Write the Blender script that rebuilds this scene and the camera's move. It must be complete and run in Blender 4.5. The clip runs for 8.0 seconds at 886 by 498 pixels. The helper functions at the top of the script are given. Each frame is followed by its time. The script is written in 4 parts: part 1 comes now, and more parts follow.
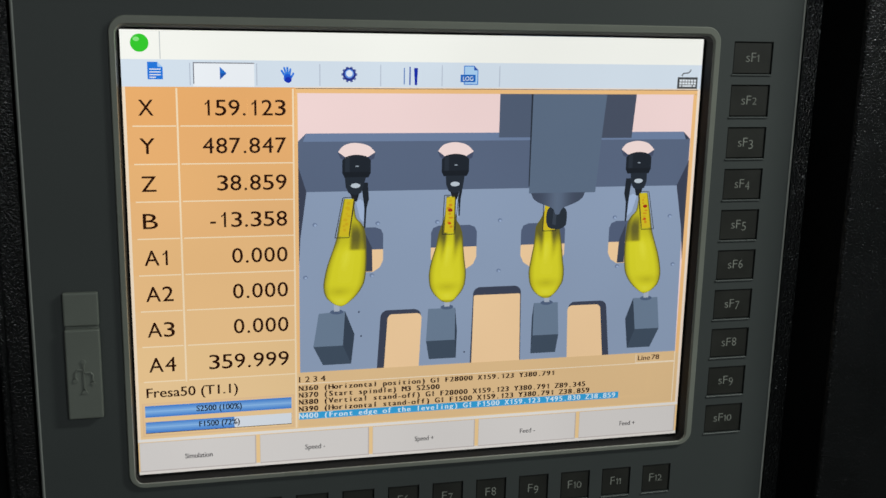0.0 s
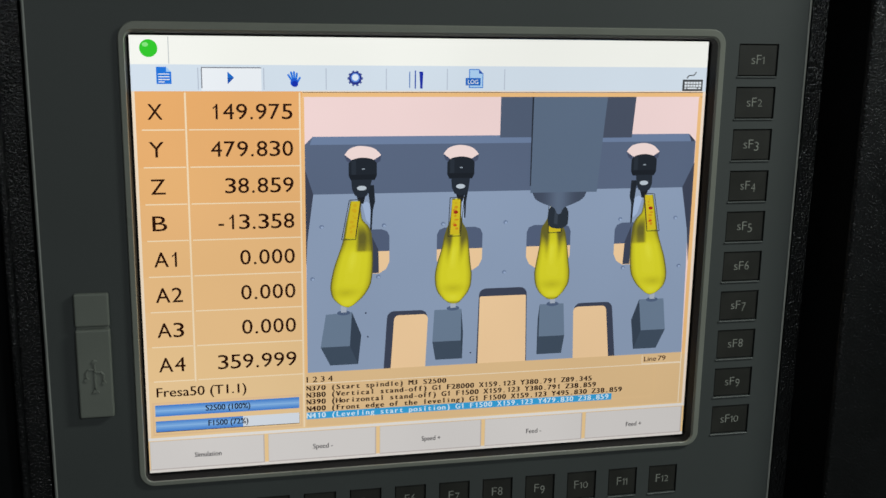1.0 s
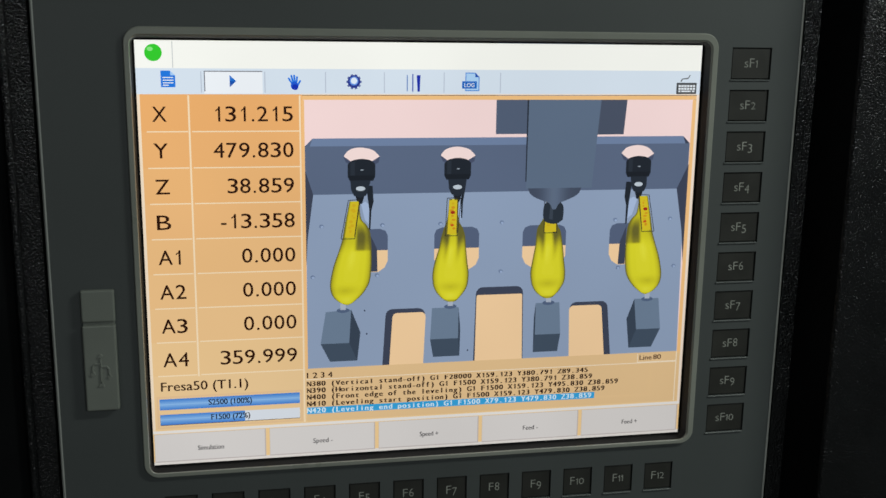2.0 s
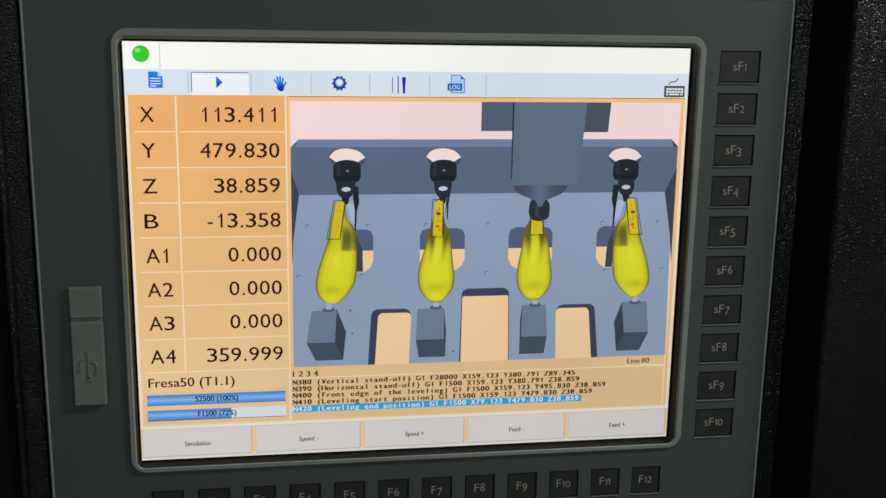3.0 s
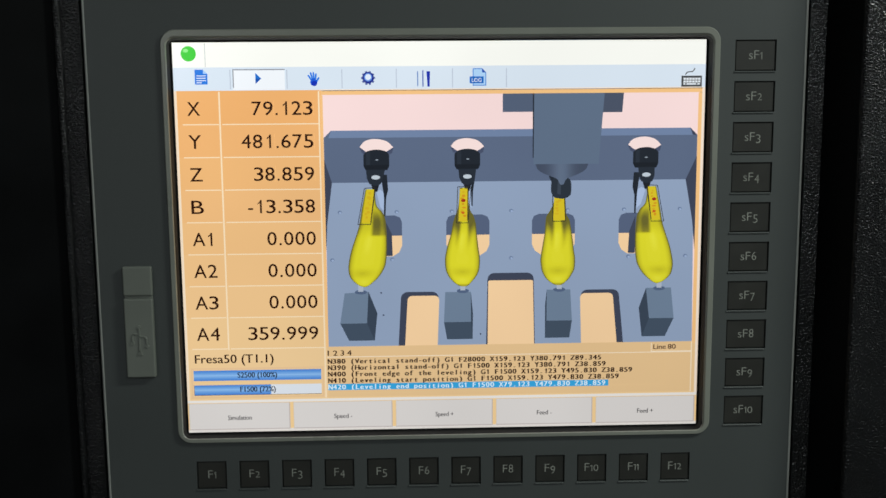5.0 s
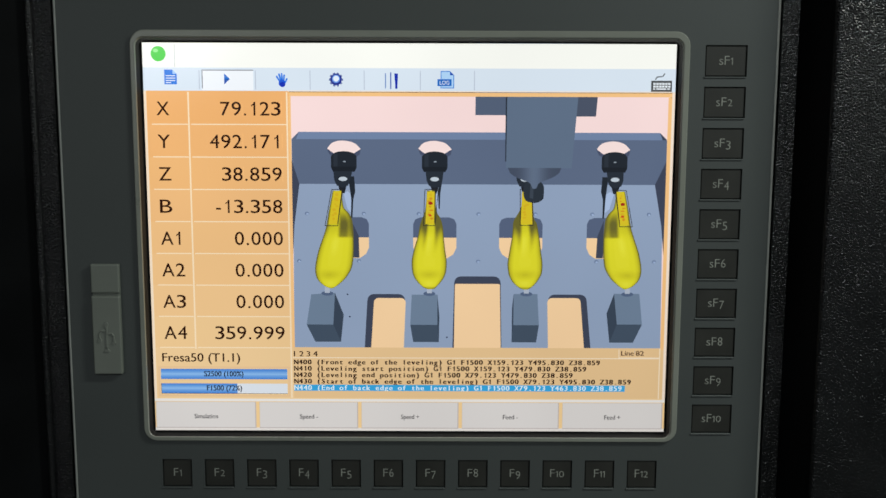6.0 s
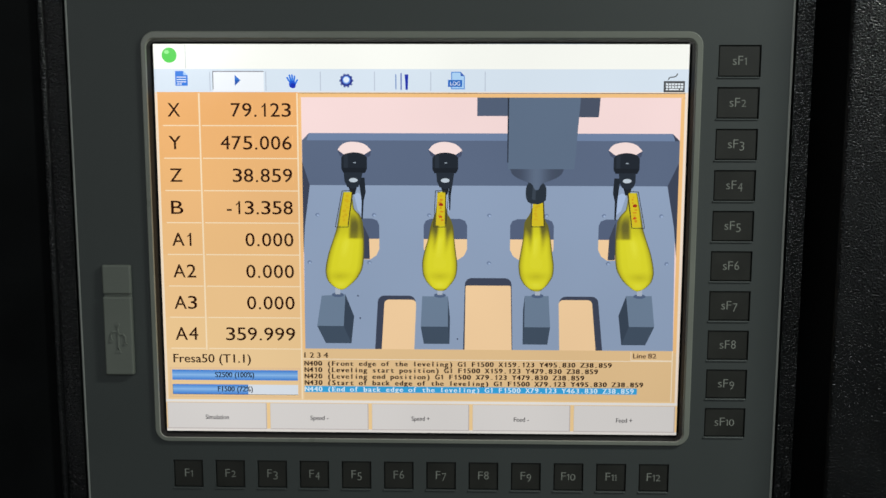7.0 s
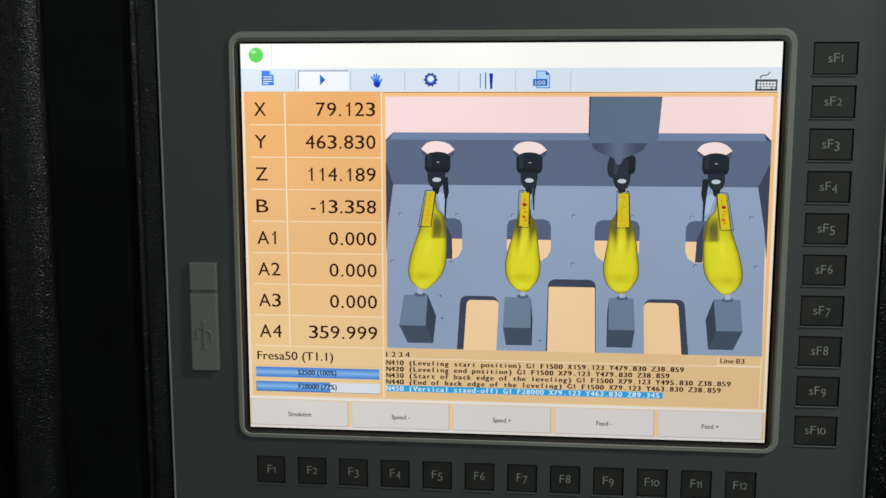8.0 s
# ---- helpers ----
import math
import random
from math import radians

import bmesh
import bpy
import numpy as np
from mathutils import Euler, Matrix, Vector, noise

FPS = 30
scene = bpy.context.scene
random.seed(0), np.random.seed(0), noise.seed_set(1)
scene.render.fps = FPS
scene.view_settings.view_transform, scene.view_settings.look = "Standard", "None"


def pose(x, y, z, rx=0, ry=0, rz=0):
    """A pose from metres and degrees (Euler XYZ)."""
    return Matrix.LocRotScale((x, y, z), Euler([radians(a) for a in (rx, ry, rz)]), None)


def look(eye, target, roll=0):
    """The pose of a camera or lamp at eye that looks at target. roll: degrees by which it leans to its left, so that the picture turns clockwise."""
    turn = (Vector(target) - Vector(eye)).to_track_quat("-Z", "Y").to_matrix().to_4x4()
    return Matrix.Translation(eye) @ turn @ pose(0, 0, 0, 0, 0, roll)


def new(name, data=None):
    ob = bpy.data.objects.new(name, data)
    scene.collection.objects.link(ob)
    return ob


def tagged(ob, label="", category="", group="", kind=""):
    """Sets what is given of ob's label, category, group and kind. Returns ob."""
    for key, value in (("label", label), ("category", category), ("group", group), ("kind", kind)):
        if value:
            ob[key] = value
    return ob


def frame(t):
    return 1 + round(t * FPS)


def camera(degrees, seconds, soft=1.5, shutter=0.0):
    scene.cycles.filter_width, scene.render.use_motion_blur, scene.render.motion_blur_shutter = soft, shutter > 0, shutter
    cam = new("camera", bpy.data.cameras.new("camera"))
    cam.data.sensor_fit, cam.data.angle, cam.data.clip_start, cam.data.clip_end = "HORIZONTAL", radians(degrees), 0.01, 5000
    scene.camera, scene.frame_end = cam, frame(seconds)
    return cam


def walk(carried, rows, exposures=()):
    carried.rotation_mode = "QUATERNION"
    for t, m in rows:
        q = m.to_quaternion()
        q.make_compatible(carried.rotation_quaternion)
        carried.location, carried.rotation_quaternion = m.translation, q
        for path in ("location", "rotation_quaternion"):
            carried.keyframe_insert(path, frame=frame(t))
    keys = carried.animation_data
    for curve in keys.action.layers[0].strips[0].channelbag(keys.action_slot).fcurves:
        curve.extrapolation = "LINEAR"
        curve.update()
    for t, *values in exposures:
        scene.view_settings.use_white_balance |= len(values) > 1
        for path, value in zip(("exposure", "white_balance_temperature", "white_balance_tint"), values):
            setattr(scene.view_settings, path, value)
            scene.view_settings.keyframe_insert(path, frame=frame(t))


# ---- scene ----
cam = camera(46.3, 8.0)
PATH = [
    (0, (-0.118, -0.518, 1.473), (0.346, 1.379, 1.04), 1.2),
    (0.5, (-0.116, -0.524, 1.472), (0.326, 1.379, 1.043), 1.0),
    (1, (-0.11, -0.525, 1.475), (0.31, 1.382, 1.042), 0.9),
    (2.5, (-0.087, -0.547, 1.475), (0.261, 1.377, 1.055), 0.8),
    (3, (-0.071, -0.549, 1.474), (0.234, 1.383, 1.058), 0.9),
    (3.5, (-0.062, -0.563, 1.467), (0.165, 1.386, 1.084), 1.0),
    (4, (-0.052, -0.585, 1.458), (0.132, 1.378, 1.123), 0.5),
    (4.5, (-0.042, -0.593, 1.444), (0.098, 1.377, 1.125), -0.2),
    (4.7, (-0.033, -0.592, 1.436), (0.073, 1.382, 1.133), -0.4),
    (6, (0.021, -0.592, 1.433), (0.022, 1.388, 1.15), 0.2),
    (6.5, (0.024, -0.59, 1.434), (0.004, 1.39, 1.151), 0.2),
    (7, (0.029, -0.589, 1.435), (-0.017, 1.39, 1.147), 0.1),
    (7.5, (0.029, -0.585, 1.434), (-0.082, 1.391, 1.145), 0.1),
    (8, (0.025, -0.585, 1.436), (-0.168, 1.384, 1.143), -0.0),
]
walk(cam, [(t, look(eye, target, roll)) for t, eye, target, roll in PATH], [(0.0, -0.15), (2.5, -0.12), (3.5, -0.08), (4.5, -0.02), (8.0, -0.02)])

# ---- world and lights ----
world = bpy.data.worlds.new("world")
world.use_nodes = True
world.node_tree.nodes["Background"].inputs[0].default_value = (0.6, 0.68, 0.75, 1)
world.node_tree.nodes["Background"].inputs[1].default_value = 0.02
scene.world = world


def overhead_lamp(x, y, z, sx, sy, watts, colour=(0.92, 1.0, 0.97)):
    """An unseen tube lamp overhead that shines down; no fitting is built."""
    data = bpy.data.lights.new("overhead_lamp", "AREA")
    data.shape, data.size, data.size_y, data.energy, data.color = "RECTANGLE", sx, sy, watts, colour
    lamp = new("overhead_lamp", data)
    lamp.matrix_world = pose(x, y, z)
    return lamp


overhead_lamp(1.0, -3.1, 2.72, 0.14, 1.3, 42, (0.9, 0.99, 1.0))
overhead_lamp(-1.85, -3.2, 2.72, 0.14, 1.3, 9, (0.9, 0.99, 1.0))
# added near lamp, below the ceiling, to brighten the panel towards its upper right
overhead_lamp(0.82, -0.45, 2.02, 0.5, 0.12, 10.0, (0.93, 1.0, 0.92))


def work_lamp():
    """A small lit panel across the room, low behind the viewer, that the glass mirrors at its upper corner."""
    data = bpy.data.lights.new("work_lamp", "AREA")
    data.shape, data.size, data.size_y, data.energy = "RECTANGLE", 0.55, 0.5, 7.0
    lamp = new("work_lamp", data)
    lamp.matrix_world = look((-1.42, -4.6, 1.86), (-0.1, 0, 1.42))


work_lamp()

# ---- materials ----


def srgb(r, g, b):
    return tuple((c / 255 / 12.92) if c / 255 <= 0.04045 else ((c / 255 + 0.055) / 1.055) ** 2.4 for c in (r, g, b)) + (1.0,)


def surface(name, colour, rough, metal=0.0, spec=0.5, grain=0.0, grain_scale=400.0, vary=0.15, vary_scale=12.0, detail=3.0):
    """A painted or moulded surface: colour varied at two scales, and a fine relief."""
    m = bpy.data.materials.new(name)
    m.use_nodes = True
    nt = m.node_tree
    b = nt.nodes["Principled BSDF"]
    b.inputs["Metallic"].default_value = metal
    b.inputs["Specular IOR Level"].default_value = spec
    tc = nt.nodes.new("ShaderNodeTexCoord")
    big = nt.nodes.new("ShaderNodeTexNoise")
    big.inputs["Scale"].default_value, big.inputs["Detail"].default_value = vary_scale, 6.0
    nt.links.new(tc.outputs["Object"], big.inputs["Vector"])
    ramp = nt.nodes.new("ShaderNodeMapRange")
    ramp.inputs[1].default_value, ramp.inputs[2].default_value = 0.3, 0.7
    ramp.inputs[3].default_value, ramp.inputs[4].default_value = 1 - vary, 1 + vary
    nt.links.new(big.outputs["Fac"], ramp.inputs[0])
    mix = nt.nodes.new("ShaderNodeVectorMath")
    mix.operation = "SCALE"
    mix.inputs[0].default_value = colour[:3]
    nt.links.new(ramp.outputs[0], mix.inputs["Scale"])
    nt.links.new(mix.outputs[0], b.inputs["Base Color"])
    rr = nt.nodes.new("ShaderNodeMapRange")
    rr.inputs[1].default_value, rr.inputs[2].default_value = 0.3, 0.7
    rr.inputs[3].default_value, rr.inputs[4].default_value = rough * 0.9, min(1.0, rough * 1.1)
    nt.links.new(big.outputs["Fac"], rr.inputs[0])
    nt.links.new(rr.outputs[0], b.inputs["Roughness"])
    if grain:
        fine = nt.nodes.new("ShaderNodeTexNoise")
        fine.inputs["Scale"].default_value, fine.inputs["Detail"].default_value = grain_scale, detail
        nt.links.new(tc.outputs["Object"], fine.inputs["Vector"])
        bump = nt.nodes.new("ShaderNodeBump")
        bump.inputs["Strength"].default_value, bump.inputs["Distance"].default_value = grain, 0.001
        nt.links.new(fine.outputs["Fac"], bump.inputs["Height"])
        nt.links.new(bump.outputs["Normal"], b.inputs["Normal"])
    return m


GLOW = 0.96
SEEN = {}


def lcd(r, g, b, gain=1.0):
    """A lit colour of the liquid crystal display, behind its matt polariser, with the backlight's slight unevenness and
    a viewing-angle falloff put into its glow.
    """
    key = (r, g, b, gain)
    if key in SEEN:
        return SEEN[key]
    m = bpy.data.materials.new("lcd_colour")
    m.use_nodes = True
    nt = m.node_tree
    p = nt.nodes["Principled BSDF"]
    p.inputs["Base Color"].default_value = (0.012, 0.012, 0.013, 1)
    p.inputs["Roughness"].default_value = 0.14
    p.inputs["Specular IOR Level"].default_value = 0.35
    tint = srgb(r, g, b)
    p.inputs["Emission Color"].default_value = (tint[0] * 0.968, tint[1], tint[2] * 1.02, 1)     # the backlight's cool white
    geo = nt.nodes.new("ShaderNodeNewGeometry")
    n = nt.nodes.new("ShaderNodeTexNoise")
    n.inputs["Scale"].default_value = 9.0
    nt.links.new(geo.outputs["Position"], n.inputs["Vector"])
    mr = nt.nodes.new("ShaderNodeMapRange")
    mr.inputs[1].default_value, mr.inputs[2].default_value = 0.3, 0.7
    mr.inputs[3].default_value, mr.inputs[4].default_value = GLOW * gain * 0.95, GLOW * gain * 1.03
    nt.links.new(n.outputs["Fac"], mr.inputs[0])
    # viewing-angle dimming put into the glow as a gradient: weaker towards the lower right
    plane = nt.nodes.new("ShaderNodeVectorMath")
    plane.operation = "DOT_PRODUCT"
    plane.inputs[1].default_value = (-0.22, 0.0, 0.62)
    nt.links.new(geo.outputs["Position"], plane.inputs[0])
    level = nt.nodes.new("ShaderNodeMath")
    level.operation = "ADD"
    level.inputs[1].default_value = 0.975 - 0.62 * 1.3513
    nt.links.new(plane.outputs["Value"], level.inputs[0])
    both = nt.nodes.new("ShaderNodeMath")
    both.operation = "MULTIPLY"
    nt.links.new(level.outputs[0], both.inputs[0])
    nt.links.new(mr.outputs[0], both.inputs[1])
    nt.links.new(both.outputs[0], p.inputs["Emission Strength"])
    SEEN[key] = m
    return m


PLATE = surface("grey_membrane", (0.063, 0.071, 0.070), 0.5, grain=0.05, grain_scale=2500, vary=0.05, vary_scale=9)
TRIM = surface("panel_edge", (0.30, 0.31, 0.29), 0.38, grain=0.04, grain_scale=900, vary=0.12, vary_scale=30)
BEZEL = surface("bezel_plastic", (0.25, 0.26, 0.225), 0.3, grain=0.05, grain_scale=1500, vary=0.08, vary_scale=20)
COVER = surface("cover_plastic", (0.175, 0.19, 0.165), 0.5, grain=0.06, grain_scale=1500, vary=0.06, vary_scale=25)
GASKET = surface("black_gasket", (0.008, 0.008, 0.008), 0.7, spec=0.2, grain=0.1, grain_scale=800)
KEYCAP = surface("key_black", (0.022, 0.022, 0.0185), 0.5, grain=0.06, grain_scale=1800, vary=0.15, vary_scale=60)
LEGEND = surface("legend_print", (0.31, 0.32, 0.285), 0.6, vary=0.15, vary_scale=200)
BLACK = surface("textured_black_coat", (0.003, 0.0033, 0.0036), 0.23, spec=0.5, grain=0.62, grain_scale=1000, vary=0.3, vary_scale=40, detail=1.0)
SMOOTH = surface("black_coat", (0.003, 0.0033, 0.0037), 0.5, spec=0.08, grain=0.05, grain_scale=300, vary=0.3, vary_scale=20)
WALLMAT = surface("wall_paint", (0.16, 0.165, 0.165), 0.8, grain=0.1, grain_scale=60, vary=0.08, vary_scale=2)
FLOORMAT = surface("concrete_floor", (0.10, 0.10, 0.095), 0.7, grain=0.2, grain_scale=40, vary=0.2, vary_scale=3)

# ---- building helpers ----
CX, CZ = 0.0018, 1.3513          # middle of the display
P = 0.304 / 1024                 # one dot of the display


def part(name, bm, material, parent=None, label="", smooth=False):
    me = bpy.data.meshes.new(name)
    bmesh.ops.recalc_face_normals(bm, faces=bm.faces) if smooth else None
    bm.to_mesh(me)
    bm.free()
    me.materials.append(material)
    if smooth:
        me.polygons.foreach_set("use_smooth", [True] * len(me.polygons))
    ob = new(name, me)
    if parent:
        ob.parent = parent
    if label:
        tagged(ob, label)
    return ob


def thing(name, m, label, category, group="", kind=""):
    ob = new(name)
    ob.empty_display_size = 0.05
    ob.matrix_world = m
    return tagged(ob, label, category, group, kind)


def block(bm, x0, x1, y0, y1, z0, z1, bevel=0.0, segments=2):
    made = bmesh.ops.create_cube(bm, size=1.0)
    for v in made["verts"]:
        v.co = Vector((x0 + (v.co.x + 0.5) * (x1 - x0), y0 + (v.co.y + 0.5) * (y1 - y0), z0 + (v.co.z + 0.5) * (z1 - z0)))
    if bevel:
        edges = list({e for v in made["verts"] for e in v.link_edges})
        bmesh.ops.bevel(bm, geom=edges, offset=bevel, segments=segments, profile=0.5, affect="EDGES")
    return bm


def solid(x0, x1, y0, y1, z0, z1, bevel=0.0, segments=2):
    return block(bmesh.new(), x0, x1, y0, y1, z0, z1, bevel, segments)


def round_rect(hw, hh, r, n=9):
    """Points round a rectangle with rounded corners, anticlockwise as seen from the front."""
    out = []
    for cx, cz, a0 in ((hw - r, hh - r, 0), (-hw + r, hh - r, 90), (-hw + r, -hh + r, 180), (hw - r, -hh + r, 270)):
        for k in range(n + 1):
            a = radians(a0 + 90 * k / n)
            out.append((cx + r * math.cos(a), cz + r * math.sin(a)))
    return out


def sweep(cx, cz, hw, hh, profile):
    """A frame: profile rows (grow, y, radius, and a shift to the side and up), joined loop to loop."""
    bm = bmesh.new()
    loops = []
    for g, y, r, *shift in profile:
        dx, dz = shift or (0.0, 0.0)
        loops.append([bm.verts.new((cx + dx + x, y, cz + dz + z)) for x, z in round_rect(hw + g, hh + g, r)])
    for a, b in zip(loops, loops[1:]):
        for i in range(len(a)):
            j = (i + 1) % len(a)
            bm.faces.new((a[i], a[j], b[j], b[i]))
    return bm


def pierced(rect, holes, y0, y1):
    """A plate with rectangular openings through it: front face at y0, walls back to y1."""
    x0, x1, z0, z1 = rect
    bm = bmesh.new()
    xs = sorted({x0, x1, *[h[0] for h in holes], *[h[1] for h in holes]})
    zs = sorted({z0, z1, *[h[2] for h in holes], *[h[3] for h in holes]})
    grid = {}

    def vert(x, y, z):
        key = (round(x, 7), round(y, 7), round(z, 7))
        if key not in grid:
            grid[key] = bm.verts.new((x, y, z))
        return grid[key]

    for xa, xb in zip(xs, xs[1:]):
        for za, zb in zip(zs, zs[1:]):
            mx, mz = (xa + xb) / 2, (za + zb) / 2
            if any(h[0] < mx < h[1] and h[2] < mz < h[3] for h in holes):
                continue
            bm.faces.new((vert(xa, y0, za), vert(xb, y0, za), vert(xb, y0, zb), vert(xa, y0, zb)))
    for e in [e for e in bm.edges if len(e.link_faces) == 1]:
        a, b = e.verts
        bm.faces.new((a, b, vert(b.co.x, y1, b.co.z), vert(a.co.x, y1, a.co.z)))
    return bm


# ---- writing ----
GLYPHS = {}
CAP = 0.7


def glyphs(text, thin=0.0):
    """Outline of a text in the built-in font at size 1: vertices and faces, measured from its left edge on the base line."""
    if text == "1":
        h, w = CAP, 0.085
        co = [(0.30 - w, 0), (0.30, 0), (0.30, h), (0.30 - w * 0.75, h), (0.30 - w, h * 0.93), (0.30 - w, h * 0.80), (0.10, h * 0.66), (0.10, h * 0.77), (0.20, h * 0.86)]
        return np.array(co), [(0, 1, 2, 3, 4, 5), (4, 8, 7, 6, 5)]
    key = (text, thin)
    if key not in GLYPHS:
        cu = bpy.data.curves.new("text", "FONT")
        cu.body, cu.resolution_u, cu.offset = text, 3, -thin
        ob = new("text", cu)
        bpy.context.view_layer.update()
        me = bpy.data.meshes.new_from_object(ob.evaluated_get(bpy.context.evaluated_depsgraph_get()))
        co = np.zeros(len(me.vertices) * 3)
        me.vertices.foreach_get("co", co)
        co = co.reshape(-1, 3)[:, :2]
        GLYPHS[key] = (co, [tuple(p.vertices) for p in me.polygons])
        bpy.data.objects.remove(ob)
        bpy.data.curves.remove(cu)
        bpy.data.meshes.remove(me)
    return GLYPHS[key]


CAP = glyphs("H")[0][:, 1].max()


class Sheet:
    """Flat pieces gathered in dots of the display (u to the right, v down), to be laid at one depth."""

    def __init__(self, fat=0.0, thin=0.0):
        self.fat, self.thin = fat, thin
        self.verts, self.faces = [], []

    def poly(self, points):
        n = len(self.verts)
        self.verts += points
        self.faces.append(tuple(range(n, n + len(points))))
        return self

    def rect(self, u0, v0, u1, v1):
        return self.poly([(u0, v0), (u1, v0), (u1, v1), (u0, v1)])

    def disc(self, u, v, ru, rv=None, n=24):
        rv = rv or ru
        return self.poly([(u + ru * math.cos(2 * math.pi * k / n), v + rv * math.sin(2 * math.pi * k / n)) for k in range(n)])

    def stroke(self, points, w):
        for (a, b), (c, d) in zip(points, points[1:]):
            l = math.hypot(c - a, d - b) or 1
            nx, ny = -(d - b) / l * w / 2, (c - a) / l * w / 2
            self.poly([(a + nx, b + ny), (c + nx, d + ny), (c - nx, d - ny), (a - nx, b - ny)])
        return self

    def text(self, body, u, v, cap, width=None, align="left"):
        """v: base line; cap: height of a capital; width: fits the text to it."""
        co, faces = glyphs(body, self.thin)
        k = cap / CAP
        x0, x1 = co[:, 0].min(), co[:, 0].max()
        kx = width / (x1 - x0) if width else k
        w = (x1 - x0) * kx
        u0 = u - (0 if align == "left" else w if align == "right" else w / 2)
        for shift in ((-self.fat, self.fat) if self.fat else (0.0,)):
            n = len(self.verts)
            self.verts += [(u0 + (x - x0) * kx + shift, v - y * k) for x, y in co]
            self.faces += [tuple(i + n for i in f) for f in faces]
        return self

    def cells(self, body, u, v, cap, pitch, wide=1.0):
        """Fixed-width letters, each in the middle of its cell."""
        for i, ch in enumerate(body):
            if ch == " ":
                continue
            co, _ = glyphs(ch)
            w = (co[:, 0].max() - co[:, 0].min()) * cap / CAP * wide
            self.text(ch, u + (i + 0.5) * pitch, v, cap, min(w, pitch * 0.92) if ch not in "1Iil" else w, "middle")
        return self

    def holes(self, rect, openings):
        u0, v0, u1, v1 = rect
        us = sorted({u0, u1, *[h[0] for h in openings], *[h[2] for h in openings]})
        vs = sorted({v0, v1, *[h[1] for h in openings], *[h[3] for h in openings]})
        for a, b in zip(us, us[1:]):
            for c, d in zip(vs, vs[1:]):
                mu, mv = (a + b) / 2, (c + d) / 2
                if not any(h[0] < mu < h[2] and h[1] < mv < h[3] for h in openings):
                    self.rect(a, c, b, d)
        return self

    def lay(self, name, depth, material, parent, label=""):
        """depth: steps of 0.04 mm towards the viewer."""
        y = 0.0078 - 0.00004 * depth
        me = bpy.data.meshes.new(name)
        me.from_pydata([((u - 512) * P, y, (384 - v) * P) for u, v in self.verts], [], self.faces)
        me.materials.append(material)
        ob = new(name, me)
        ob.parent = parent
        if label:
            tagged(ob, label)
        return ob


# ---- the room ----
def room():
    for name, box, mat in (
        ("floor", (-2.6, 2.6, -5.2, 1.6, -0.1, 0.0), FLOORMAT),
        ("ceiling", (-2.6, 2.6, -5.2, 1.6, 2.8, 2.9), WALLMAT),
        ("wall_north", (-2.6, 2.6, 1.6, 1.7, 0.0, 2.8), WALLMAT),
        ("wall_south", (-2.6, 2.6, -5.3, -5.2, 0.0, 2.8), WALLMAT),
        ("wall_east", (2.6, 2.7, -5.3, 1.7, 0.0, 2.8), WALLMAT),
        ("wall_west", (-2.7, -2.6, -5.3, 1.7, 0.0, 2.8), WALLMAT),
    ):
        ob = part(name, solid(*box), mat)
        tagged(ob, {"floor": "grey concrete floor of the workshop", "ceiling": "plain grey workshop ceiling"}.get(name, "plain grey painted workshop wall"), name.split("_")[0], kind="structure")


room()


# ---- the machine housing ----
def upright(profile, z0, z1):
    """A closed outline in plan, raised from z0 to z1."""
    bm = bmesh.new()
    low = [bm.verts.new((x, y, z0)) for x, y in profile]
    high = [bm.verts.new((x, y, z1)) for x, y in profile]
    n = len(profile)
    for i in range(n):
        j = (i + 1) % n
        bm.faces.new((low[i], low[j], high[j], high[i]))
    bm.faces.new(low[::-1])
    bm.faces.new(high)
    return bm


def arc(cx, cy, r, a0, a1, n=6):
    return [(cx + r * math.cos(radians(a0 + (a1 - a0) * k / n)), cy + r * math.sin(radians(a0 + (a1 - a0) * k / n))) for k in range(n + 1)]


